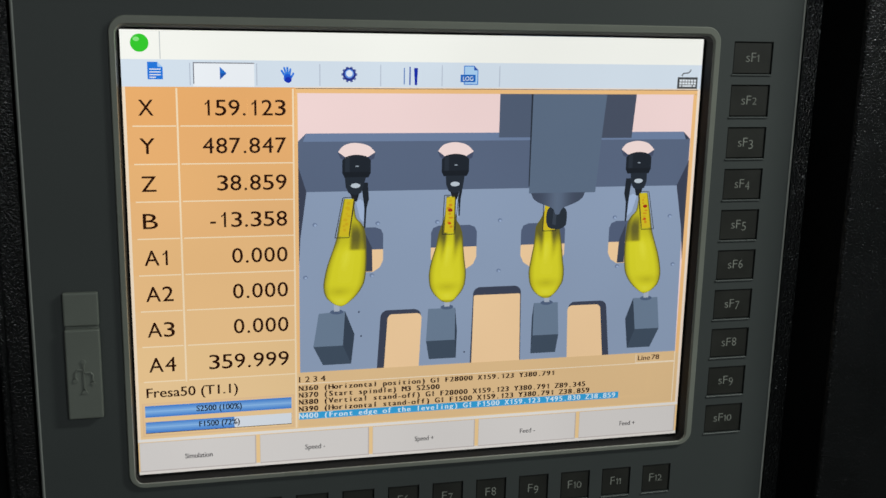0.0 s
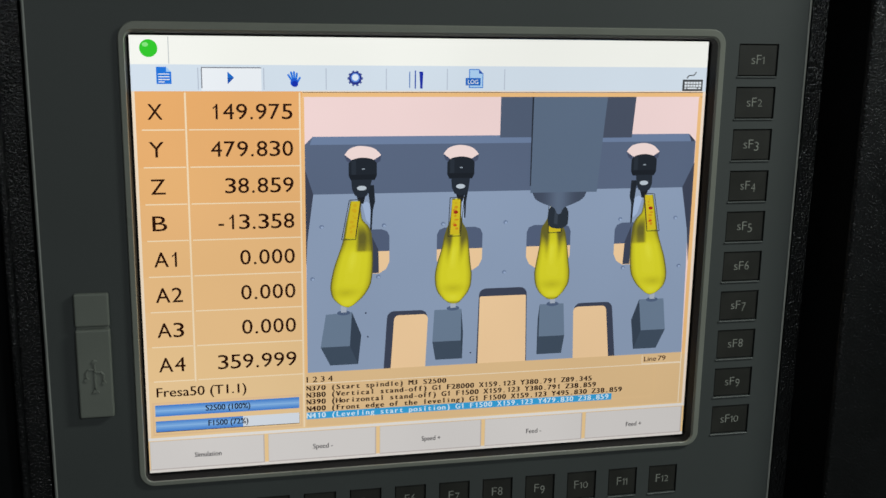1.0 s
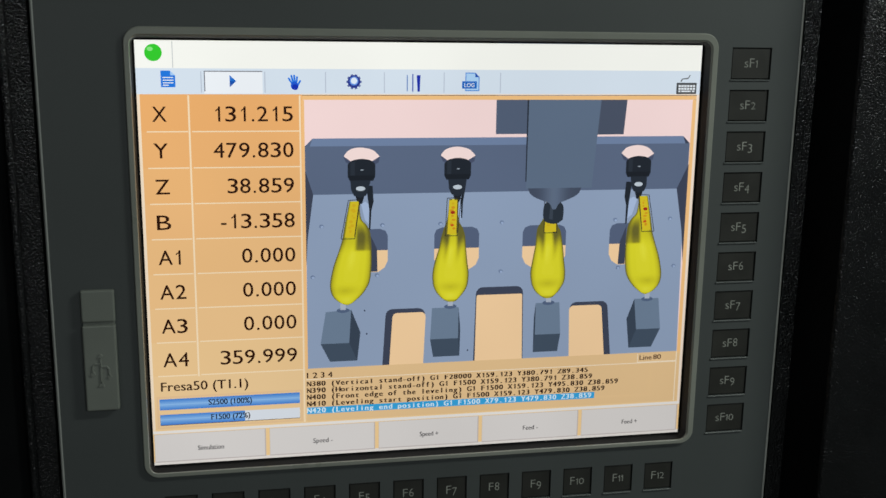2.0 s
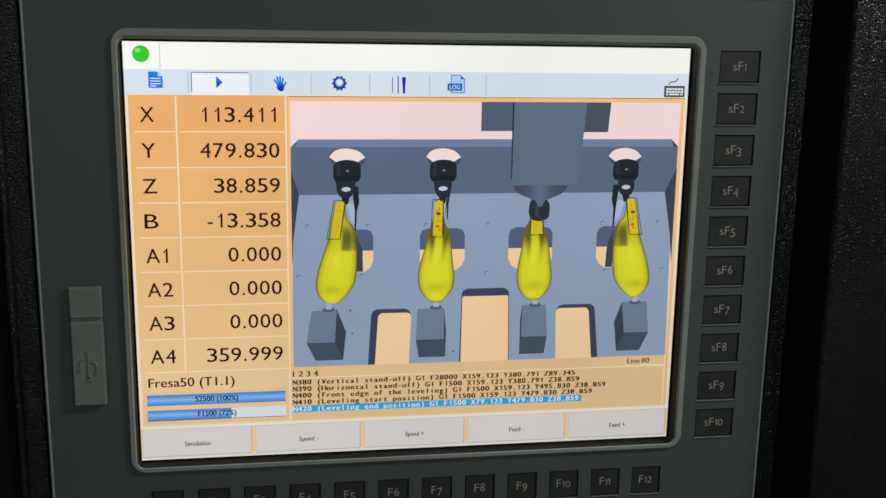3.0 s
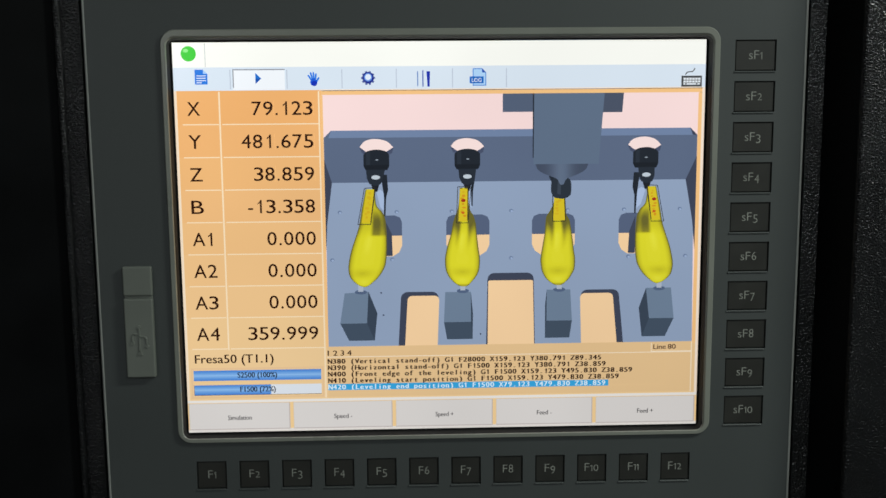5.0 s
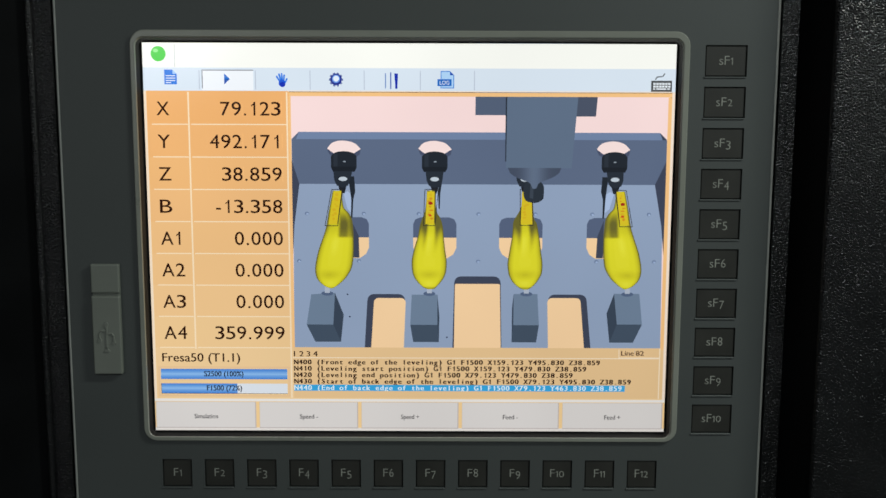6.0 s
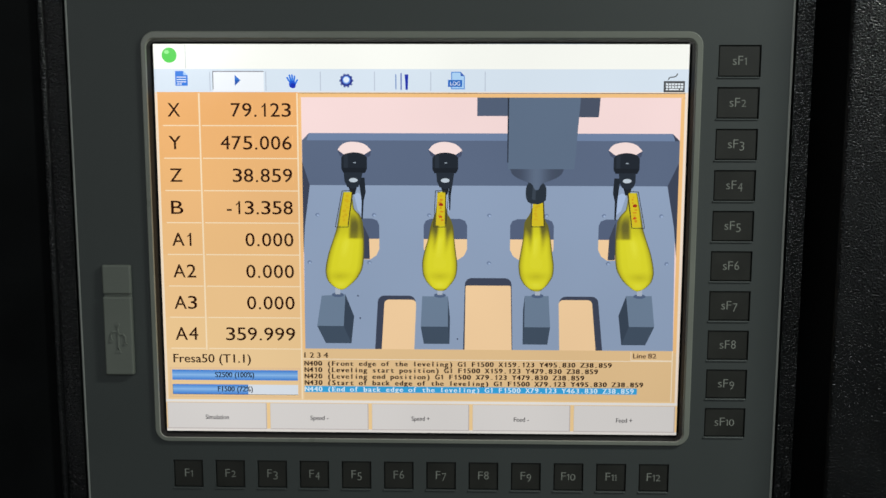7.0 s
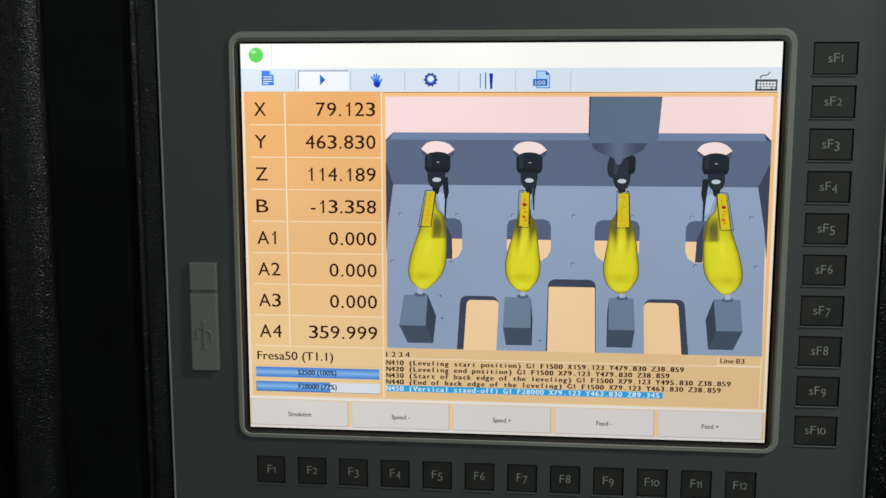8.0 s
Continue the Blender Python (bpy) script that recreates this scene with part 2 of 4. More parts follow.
def housing():
    h = thing("machine_housing", pose(0, 0, 0), "black textured metal housing round the recessed operator panel", "housing")
    # sides: flange beside the panel, rib, sloped reveal, rounded corner, front face
    left = [(-0.1990, 0.0015), (-0.2092, 0.0015)] + arc(-0.2112, 0.0005, 0.0022, 30, -150, 6)[1:] + [(-0.2142, 0.0025)]
    part("flange", upright(left + [(-0.2142, 0.02), (-0.1990, 0.02)], 0.9, 1.75), BLACK, h, "narrow textured flange with a raised rib")
    part("reveal", upright([(-0.2142, 0.0035), (-0.2545, -0.0185), (-0.2545, 0.02), (-0.2142, 0.02)], 0.0, 1.95), SMOOTH, h, "smooth black sloped reveal")
    face = [(-0.2545, -0.0180)] + arc(-0.2655, -0.0180, 0.011, 0, -90, 9)[1:] + arc(-0.277, -0.019, 0.010, 270, 225, 4) + [(-0.285, -0.008), (-0.285, 0.30), (-0.2545, 0.30)]
    part("corner_post", upright(face, 0.0, 1.95), BLACK, h, "black post with a leathery grain")
    part("side_panel", upright([(-0.285, -0.006), (-0.307, 0.004), (-0.62, 0.004), (-0.62, 0.30), (-0.285, 0.30)], 0.0, 1.95), SMOOTH, h, "smooth black side panel")
    right = [(0.2210, 0.0015), (0.2115, 0.0015), (0.2115, 0.02), (0.2210, 0.02)]
    part("flange", upright(right, 0.9, 1.75), BLACK, h, "narrow textured flange")
    part("reveal", upright([(0.2210, 0.0035), (0.2210, 0.02), (0.2328, 0.02), (0.2328, -0.0195)], 0.0, 1.95), SMOOTH, h, "smooth black sloped reveal")
    face = [(0.2328, 0.30), (0.62, 0.30), (0.62, -0.0220)] + arc(0.2352, -0.0196, 0.0024, 270, 180, 5)
    part("side_panel", upright(face, 0.0, 1.95), BLACK, h, "black coat with a leathery grain")
    part("back_panel", solid(-0.2545, 0.2328, 0.17, 0.30, 0.0, 1.95), SMOOTH, h)
    part("top_rail", solid(-0.1990, 0.2110, 0.0015, 0.17, CZ + 0.178, 1.95, 0.003), BLACK, h)
    part("bottom_rail", solid(-0.1990, 0.2110, 0.0015, 0.17, 0.0, CZ - 0.172, 0.003), BLACK, h)
    return h


housing()


# ---- the operator panel ----
SF_X, SF_Z, SF_PITCH = 0.1803, CZ + 0.1045, 0.02315
F_X, F_Z, F_PITCH = -0.1364, CZ - 0.1382, 0.02513
SF_W, SF_H, F_W, F_H = 0.0236, 0.0176, 0.0176, 0.0172
PX, PHW = 0.0062, 0.2033          # panel middle and half width
PZ, PHH = CZ - 0.0118, 0.1537


def keys():
    out = [("sF%d" % (i + 1), SF_X, SF_Z - SF_PITCH * i, SF_W, SF_H) for i in range(10)]
    out += [("F%d" % (i + 1), F_X + F_PITCH * i, F_Z, F_W, F_H) for i in range(12)]
    return out


def operator_panel():
    p = thing("operator_panel", pose(0, 0, 0), "dark grey industrial operator panel with black function keys round its screen", "control panel")
    openings = [(x - w / 2, x + w / 2, z - h / 2, z + h / 2) for _, x, z, w, h in keys()]
    openings.append((CX - 0.1538, CX + 0.1538, CZ - 0.1158, CZ + 0.1158))
    part("front_plate", pierced((PX - PHW + 0.0012, PX + PHW - 0.0012, PZ - PHH + 0.0012, PZ + PHH - 0.0012), openings, 0.0, 0.0028), PLATE, p, "matt dark grey membrane front")
    part("edge_trim", sweep(PX, PZ, PHW, PHH, [(-0.0012, 0.0, 0.0012), (-0.0012, -0.0003, 0.0012), (-0.0006, -0.0005, 0.0016), (0.0, -0.0001, 0.002), (0.0005, 0.0012, 0.0024), (0.0005, 0.0460, 0.0024)]), TRIM, p, "thin pale edge of the panel")
    part("housing_box", solid(PX - PHW - 0.0002, PX + PHW + 0.0002, 0.0460, 0.11, PZ - PHH, PZ + PHH), SMOOTH, p)
    part("key_mat", pierced((PX - PHW, PX + PHW, PZ - PHH, PZ + PHH), [(CX - 0.1538, CX + 0.1538, CZ - 0.1158, CZ + 0.1158)], 0.0024, 0.0040), GASKET, p)
    part("top_lip", solid(PX - PHW - 0.0006, PX + PHW + 0.0006, -0.0022, 0.055, PZ + PHH + 0.0006, PZ + PHH + 0.036, 0.0010), TRIM, p, "pale grey top lip")
    # screen frame: proud rim, then a slope down to the glass
    part("screen_frame", sweep(CX, CZ, 0.152, 0.114, [(0.0053, 0.0005, 0.0082, 0.0006, 0.0014), (0.0052, -0.0012, 0.0081, 0.0006, 0.0014), (0.0050, -0.0017, 0.0079, 0.0006, 0.0014), (0.0047, -0.0019, 0.0076, 0.0006, 0.0014), (0.0023, -0.0019, 0.0052, 0.0003, 0.0008), (0.0021, -0.0017, 0.0050, 0.0003, 0.0008), (0.0016, -0.0008, 0.0044, 0.0001, 0.0003)]), BEZEL, p, "raised grey plastic frame round the screen")
    part("gasket", sweep(CX, CZ, 0.152, 0.114, [(0.0016, -0.0008, 0.0044, 0.0001, 0.0003), (0.0012, 0.0042, 0.0034), (0.0011, 0.0066, 0.0026), (0.0002, 0.0066, 0.0006), (0.0002, 0.0100, 0.0006)]), GASKET, p, "black gasket along the screen")
    for text, x, z, w, h in keys():
        key = part("key", solid(x - w / 2 + 0.0004, x + w / 2 - 0.0004, 0.0007, 0.0030, z - h / 2 + 0.0004, z + h / 2 - 0.0004, 0.0004, 1), KEYCAP, p, "black key marked " + text)
        # lower ledge of the key's socket
        part("ledge", solid(x - w / 2 - 0.0006, x + w / 2 - 0.0004, -0.0006, 0.0010, z - h / 2 - 0.0009, z - h / 2 + 0.0001, 0.0003, 1), PLATE, key)
        # old-style figures: some small, some hanging below the line
        s, u = Sheet(0.0, 0.012), 0.0
        for ch in text:
            small, hangs = ch in "012s", ch in "34579"
            tall = 3.9 if small else 5.0
            w = {"s": 2.2, "F": 2.7, "1": 0.9, "0": 3.0}.get(ch, 2.6)
            if ch == "s":
                s.text(ch, u, 0, 5.0, w)
            elif ch == "1":
                s.rect(u + 0.6, -tall, u + 1.05, 0).poly([(u - 0.2, -tall + 0.8), (u + 0.6, -tall), (u + 1.05, -tall), (u - 0.05, -tall + 1.15)])
            else:
                s.text(ch, u, 1.3 if hangs else 0, tall, w)
            u += w + 0.85
        s.verts = [(p - (u - 0.85) / 2, q) for p, q in s.verts]
        bm = bmesh.new()
        vs = [bm.verts.new((x + 0.001 * a, 0.00058, z - 0.0021 - 0.001 * b)) for a, b in s.verts]
        for f in s.faces:
            bm.faces.new([vs[i] for i in f])
        part("legend", bm, LEGEND, key, "pale printed letters " + text)
    return p


panel = operator_panel()


def usb_cover():
    """Moulded cover of the socket, in two pieces, with the raised sign on the longer one."""
    c = thing("usb_cover", pose(-0.1737, 0.0, CZ - 0.0445), "grey plastic socket cover with an embossed three-pronged sign, on the panel", "cover")
    part("hinge_piece", solid(-0.0083, 0.0083, -0.0032, 0.0, 0.0155, 0.0325, 0.0009, 3), COVER, c)
    part("seam", solid(-0.0078, 0.0078, -0.0016, 0.0, 0.0135, 0.0158), COVER, c)
    part("flap", solid(-0.0083, 0.0083, -0.0038, 0.0, -0.0325, 0.0139, 0.0009, 3), COVER, c)
    bm = bmesh.new()
    y0, y1 = -0.0044, -0.0036

    def rib(x0, z0, x1, z1, w=0.0013):
        l = math.hypot(x1 - x0, z1 - z0)
        m = Matrix.Translation(((x0 + x1) / 2, (y0 + y1) / 2, (z0 + z1) / 2)) @ Matrix.Rotation(-math.atan2(z1 - z0, x1 - x0), 4, "Y")
        made = bmesh.ops.create_cube(bm, size=1.0, matrix=m @ Matrix.Diagonal((l + w * 0.6, y1 - y0, w, 1)))
        bmesh.ops.bevel(bm, geom=list({e for v in made["verts"] for e in v.link_edges}), offset=0.0002, segments=1, affect="EDGES")

    def knob(x, z, r, n=12):
        bmesh.ops.create_cone(bm, cap_ends=True, segments=n, radius1=r, radius2=r * 0.85, depth=y1 - y0, matrix=Matrix.Translation((x, (y0 + y1) / 2, z)) @ Matrix.Rotation(radians(90), 4, "X"))

    rib(0, -0.0030, 0, -0.0170, 0.0011)
    knob(0, -0.0026, 0.0013)
    knob(0, -0.0180, 0.0022, 3)
    rib(0, -0.0066, -0.0030, -0.0066, 0.0010)
    rib(-0.0030, -0.0066, -0.0041, -0.0080, 0.0010)
    rib(-0.0041, -0.0080, -0.0041, -0.0112, 0.0010)
    knob(-0.0041, -0.0120, 0.0014)
    rib(0, -0.0082, 0.0030, -0.0082, 0.0010)
    rib(0.0030, -0.0082, 0.0041, -0.0096, 0.0010)
    rib(0.0041, -0.0096, 0.0041, -0.0130, 0.0010)
    knob(0.0041, -0.0137, 0.0015, 4)
    part("embossed_sign", bm, COVER, c)
    return c


usb_cover()

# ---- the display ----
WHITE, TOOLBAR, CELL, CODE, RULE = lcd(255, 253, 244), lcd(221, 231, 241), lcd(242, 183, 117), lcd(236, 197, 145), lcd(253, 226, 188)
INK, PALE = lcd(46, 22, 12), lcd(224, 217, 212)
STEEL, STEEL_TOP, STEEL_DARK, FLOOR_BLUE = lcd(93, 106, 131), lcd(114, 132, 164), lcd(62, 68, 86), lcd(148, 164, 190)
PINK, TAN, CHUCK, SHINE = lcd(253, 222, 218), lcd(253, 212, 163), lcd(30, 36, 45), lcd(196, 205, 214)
GLYPH_PITCH = 30.0
ROW0, ROW = 125.0, 63.15

display = thing("lcd_display", pose(CX, 0, CZ), "lit colour screen showing machine axes, a milling simulation and program lines", "screen")


# viewing-angle colour shift put into the cell colours: paler row by row downwards
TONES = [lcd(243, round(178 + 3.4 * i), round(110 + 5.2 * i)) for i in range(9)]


def rows_at(i):
    return ROW0 + ROW * i


ADVANCE, RIGHT = 21.8, 265.0


def number(text, right, base, cap=26.0):
    """Figures in equal cells, set from the right."""
    u = right
    for ch in reversed(text):
        w = ADVANCE * (0.5 if ch == "." else 0.62 if ch == "-" else 1.0)
        Sheet(0.2).text(ch, u - w / 2, base, cap, None if ch in ".-1" else 18.0, "middle").lay("axis_figure", 21, INK, display)
        u -= w


def spread(table, step=0.1):
    """Readings, with even steps set where a longer stretch lies between two of them."""
    out = [table[0]]
    for (t0, a), (t1, b) in zip(table, table[1:]):
        n = max(1, round((t1 - t0) / step)) if a != b and t1 - t0 > 0.45 else 1
        out += [(t0 + (t1 - t0) * k / n, a + (b - a) * k / n) for k in range(1, n + 1)]
    return out


X_READ = spread([(0, 159.123), (0.55, 159.123), (0.6, 157.495), (0.7, 155.152), (0.9, 151.719), (1.0, 149.975), (1.2, 146.869), (2.3, 125.345), (2.4, 124.146),
                 (2.6, 121.857), (2.7, 119.950), (2.8, 117.607), (2.9, 114.555), (3.0, 113.411), (3.1, 112.267), (3.2, 110.523), (3.4, 106.818), (3.5, 104.038),
                 (3.6, 102.676), (3.8, 100.224), (3.9, 96.410), (4.1, 94.611), (4.2, 90.633), (4.3, 89.380), (4.4, 88.345), (4.5, 86.383), (4.7, 82.242), (4.8, 80.410), (4.9, 79.123)])
Y_READ = spread([(0, 487.847), (0.1, 486.867), (0.2, 484.414), (0.4, 482.671), (0.5, 480.491), (0.6, 479.830), (4.9, 479.830), (5.7, 494.587), (5.75, 495.830), (5.8, 495.021), (5.9, 494.732),
                 (6.0, 492.171), (6.1, 490.318), (6.2, 487.648), (6.3, 486.558), (6.5, 482.635), (6.6, 481.109), (6.7, 479.256), (6.8, 477.022), (6.9, 475.006),
                 (7.1, 471.355), (7.2, 469.175), (7.4, 467.595), (7.5, 465.034), (7.6, 463.830)])
Z_READ = [(0, 38.859), (7.6, 39.331), (7.7, 55.713), (7.8, 87.939), (7.9, 114.189)]
MOVES = []                        # (part, [(time, shift in u, shift in v)]), stepwise


WHEELS = []                       # (wheel, home pose, [(time, face)])
APOTHEM = GLYPH_PITCH * P / 2 / math.tan(math.pi / 10)


def figure_wheel(u, v, faces, tone):
    """A counter wheel with ten flat faces, one figure on each."""
    r = APOTHEM / math.cos(math.pi / 10)
    w = ADVANCE * P / 2
    bm = bmesh.new()
    ring = [[bm.verts.new((x, -r * math.cos(2 * math.pi * (k + 0.5) / 10), r * math.sin(2 * math.pi * (k + 0.5) / 10))) for k in range(10)] for x in (-w, w)]
    for k in range(10):
        bm.faces.new((ring[0][k], ring[0][k - 1], ring[1][k - 1], ring[1][k]))
    bm.faces.new(ring[0])
    bm.faces.new(ring[1][::-1])
    wheel = part("figure_wheel", bm, tone, display)
    for k, ch in enumerate(faces):
        if ch == " ":
            continue
        s = Sheet(0.2).text(ch, 0, 13, 26.0, None if ch == "1" else 18.0, "middle")
        me = bpy.data.meshes.new("figure")
        turn = Matrix.Rotation(-2 * math.pi * k / 10, 4, "X")
        me.from_pydata([turn @ Vector((a * P, -APOTHEM - 0.00004, -b * P)) for a, b in s.verts], [], s.faces)
        me.materials.append(INK)
        new("figure", me).parent = wheel
    return wheel, pose((u - 512) * P, 0.00715 + APOTHEM, (384 - v) * P)


def reading(row, table):
    """One axis read-out: a figure wheel for each place, behind its window."""
    texts = [(t, ("%.3f" % v).rjust(7)) for t, v in table]
    u = RIGHT
    for place in range(6, -1, -1):
        if place == 3:
            Sheet().text(".", u - ADVANCE / 4, rows_at(row) + 13, 26.0, None, "middle").lay("decimal_point", 16, INK, display)
            u -= ADVANCE / 2
            continue
        faces = " 123456789" if place == 0 else "0123456789"
        wheel, home = figure_wheel(u - ADVANCE / 2, rows_at(row), faces, TONES[row])
        wheel.matrix_local = home @ pose(0, 0, 0, 36 * faces.index(texts[0][1][place]))
        WHEELS.append((wheel, home, [(t, faces.index(s[place])) for t, s in texts]))
        u -= ADVANCE


def value_table():
    for i in range(9):
        v0, v1 = (91, 92 + ROW) if i == 0 else (92 + ROW * i, 92 + ROW * (i + 1) if i < 8 else 708)
        opening = [(119, rows_at(i) - 14.6, 268, rows_at(i) + 14.6)] if i < 3 else [(14, 671, 267, 692)] if i == 8 else []
        if i < 3:
            Sheet().rect(110, v0, 278, v1).lay("row_ground", 0, TONES[i], display)
        Sheet().holes((0, v0, 280, v1), opening).lay("axis_cell", 20, TONES[i], display, "orange cell of an axis position")
    for i in range(1, 9):
        v = 92 + ROW * i
        Sheet().rect(14, v - 1, 83, v + 1).rect(90, v - 1, 275, v + 1).lay("rule", 21, RULE, display)
    Sheet().rect(84, 93, 87, 600).lay("rule", 21, RULE, display)
    Sheet().rect(274, 93, 277, 708).lay("rule", 21, RULE, display)
    Sheet().rect(0, 91, 5, 706).lay("rule", 22, lcd(249, 226, 198), display)
    for i, (name, value) in enumerate((("X", ""), ("Y", ""), ("Z", ""), ("B", "-13.358"), ("A1", "0.000"), ("A2", "0.000"), ("A3", "0.000"), ("A4", "359.999"))):
        s = Sheet(0.2).text(name[0], 24, rows_at(i) + 13, 26.0, 24.0)
        if name[1:]:
            s.text(name[1:], 51 if name[1:] != "1" else 54, rows_at(i) + 13, 26.0, 18.0 if name[1:] != "1" else None)
        s.lay("axis_letter", 21, INK, display)
        if value:
            number(value, RIGHT, rows_at(i) + 13)
    for i, table in enumerate((X_READ, Y_READ, Z_READ)):
        reading(i, table)
    Sheet(0.4).text("Fresa50 (T1.1)", 18, 626, 17.0, 155).lay("tool_name", 21, INK, display)
    # two bars, each shaded from its edges to its middle
    Sheet().holes((9, 636, 272, 698), [(12, 639, 269, 695)]).lay("bar_frame", 21, lcd(236, 196, 150), display)
    for v0, fill, depth in ((641, 267, 22), (671, 166, 1)):
        Sheet().rect(14, v0, 267, v0 + 21).lay("bar_ground", depth, lcd(226, 230, 236), display)
        for k in range(7):
            a = 1 - abs(k - 3) / 3.2
            Sheet().rect(14, v0 + 3 * k, fill, v0 + 3 * k + 3).lay("bar_band", depth + 1, lcd(int(72 + 70 * a), int(132 + 56 * a), int(212 + 24 * a)), display)
    ink = lcd(22, 26, 44)
    Sheet(0.35).text("S2500 (100%)", 140, 656, 10.5, 78, "middle").lay("bar_text", 24, ink, display)
    feed = Sheet(0.35).text("F1500 (72%)", 140, 686, 10.5, 70, "middle").text("F28000 (72%)", 140, 686 + 24, 10.5, 78, "middle").lay("bar_text", 4, ink, display)
    MOVES.append((feed, [(0, 0, 0), (7.6, 0, -24.0)]))


def head_bars():
    Sheet().rect(0, 0, 70, 48).lay("lamp_ground", 0, WHITE, display)
    Sheet().holes((0, 0, 1024, 47), [(11, 3, 53, 42)]).lay("title_bar", 20, WHITE, display)
    Sheet().rect(61, 2, 62.6, 46).lay("rule", 21, lcd(206, 208, 206), display)
    Sheet().rect(0, 47, 1024, 91).lay("tool_bar", 20, TOOLBAR, display)
    lamp = Sheet().disc(30, 21, 14.5).lay("status_lamp", 2, lcd(52, 204, 44), display, "round green status lamp that blinks")
    Sheet().disc(25, 15, 5, 3.6).lay("shine", 3, lcd(140, 232, 130), lamp)
    Sheet().disc(30 + 52, 21, 14.5).lay("unlit_lamp", 2, lcd(20, 78, 36), lamp)
    Sheet().disc(78, 16, 5.5, 4.5).lay("shine", 3, lcd(60, 112, 70), lamp)
    MOVES.append((lamp, [(0, 0, 0), (0.3, -52, 0), (0.8, 0, 0), (1.3, -52, 0), (1.8, 0, 0), (2.3, -52, 0), (2.8, 0, 0), (3.3, -52, 0), (3.8, 0, 0), (4.3, -52, 0), (4.8, 0, 0),
                         (5.3, -52, 0), (5.8, 0, 0), (6.3, -52, 0), (6.8, 0, 0), (7.3, -52, 0), (7.8, 0, 0)]))
    for u in (108, 216, 321, 425, 533, 637):
        Sheet().rect(u - 0.8, 52, u + 0.8, 88).lay("separator", 21, lcd(188, 196, 210), display)
    Sheet().rect(113, 51, 212, 90).lay("pressed_button", 22, lcd(246, 248, 251), display)
    Sheet().rect(113, 51, 212, 52.6).rect(113, 51, 114.6, 86).lay("pressed_edge", 23, lcd(112, 112, 122), display)
    # page
    Sheet().poly([(41, 51), (57, 51), (65, 59), (65, 79), (41, 79)]).lay("page_icon", 22, lcd(32, 120, 222), display)
    Sheet().poly([(57, 51), (65, 59), (57, 59)]).lay("page_corner", 23, lcd(168, 206, 246), display)
    Sheet().rect(44, 62, 62, 63.4).rect(44, 66.5, 62, 67.9).rect(44, 71, 62, 72.4).rect(44, 75, 54, 76.4).lay("page_lines", 23, WHITE, display)
    # play
    Sheet().poly([(156, 58), (167, 68.5), (156, 79)]).lay("play_icon", 23, lcd(28, 112, 206), display)
    Sheet().poly([(156, 68.5), (167, 68.5), (156, 79)]).lay("play_shade", 24, lcd(22, 84, 176), display)
    # open palm
    s = Sheet()
    for a, b in (((263, 73), (257, 63.5)), ((265, 72), (261.5, 59)), ((267.5, 72), (266.5, 58.5)), ((270, 73), (271.5, 61)), ((270.5, 79), (276.5, 68))):
        s.stroke([a, b], 3.3)
        s.disc(b[0], b[1], 1.65, n=10)
    s.lay("palm_icon", 22, lcd(46, 124, 226), display)
    Sheet().disc(267, 76, 6.6, 7.2).lay("palm_middle", 23, lcd(28, 88, 210), display)
    Sheet().disc(268, 78.6, 5.4, 5.0).lay("palm_shade", 24, lcd(16, 48, 178), display)
    # cog wheel
    s = Sheet()
    for k in range(10):
        a = 2 * math.pi * k / 10
        s.stroke([(371 + 8 * math.cos(a), 69 + 8 * math.sin(a)), (371 + 13.4 * math.cos(a), 69 + 13.4 * math.sin(a))], 4.2)
    s.lay("cog_icon", 22, lcd(92, 106, 164), display)
    Sheet().disc(371, 68.5, 11.2).lay("cog_ring", 22.5, lcd(36, 50, 140), display)
    Sheet().disc(371, 67.6, 7.8).lay("cog_face", 23, lcd(104, 148, 228), display)
    Sheet().disc(371, 67.2, 5.6).lay("cog_bore", 24, lcd(232, 241, 252), display)
    # cutters
    Sheet().rect(465.2, 57, 467, 85).lay("thin_tool_icon", 22, lcd(84, 124, 190), display)
    Sheet().rect(475, 55, 477.2, 86).lay("thin_tool_icon", 22, lcd(50, 84, 176), display)
    Sheet().poly([(483, 57), (490, 57), (489, 80), (489, 86), (484.6, 86), (484.6, 80)]).lay("tool_icon", 22, lcd(20, 44, 168), display)
    # log page
    Sheet().poly([(572, 52), (590, 52), (598, 60), (598, 85), (572, 85)]).lay("log_icon", 22, lcd(58, 130, 216), display)
    Sheet().poly([(573.6, 53.6), (589.4, 53.6), (596.4, 60.6), (596.4, 83.4), (573.6, 83.4)]).lay("log_page", 23, lcd(178, 214, 246), display)
    Sheet().poly([(590, 52), (598, 60), (590, 60)]).lay("log_corner", 24, lcd(30, 84, 180), display)
    Sheet().rect(566, 67.5, 593, 80.5).lay("log_band", 25, lcd(22, 104, 196), display)
    Sheet().text("LOG", 579.5, 77.8, 7.2, 18.5, "middle").lay("log_letters", 26, WHITE, display)
    # keyboard
    dark = lcd(74, 76, 78)
    s = Sheet().holes((977, 69, 1017, 90), [(979.2, 71.2, 1014.8, 87.8)])
    s.stroke([(985, 67), (988, 62), (999, 61), (1003, 55)], 2.0)
    s.lay("keyboard_icon", 22, dark, display)
    s = Sheet()
    for r in range(2):
        for k in range(6):
            s.rect(981 + 5.7 * k, 73 + 5.2 * r, 981 + 5.7 * k + 4.6, 76.9 + 5.2 * r)
    s.rect(981, 83.4, 985, 86.2).rect(987, 83.4, 1006, 86.2).rect(1008, 83.4, 1013.4, 86.2)
    Sheet().rect(979, 71, 1015, 88).lay("keyboard_ground", 23, dark, display)
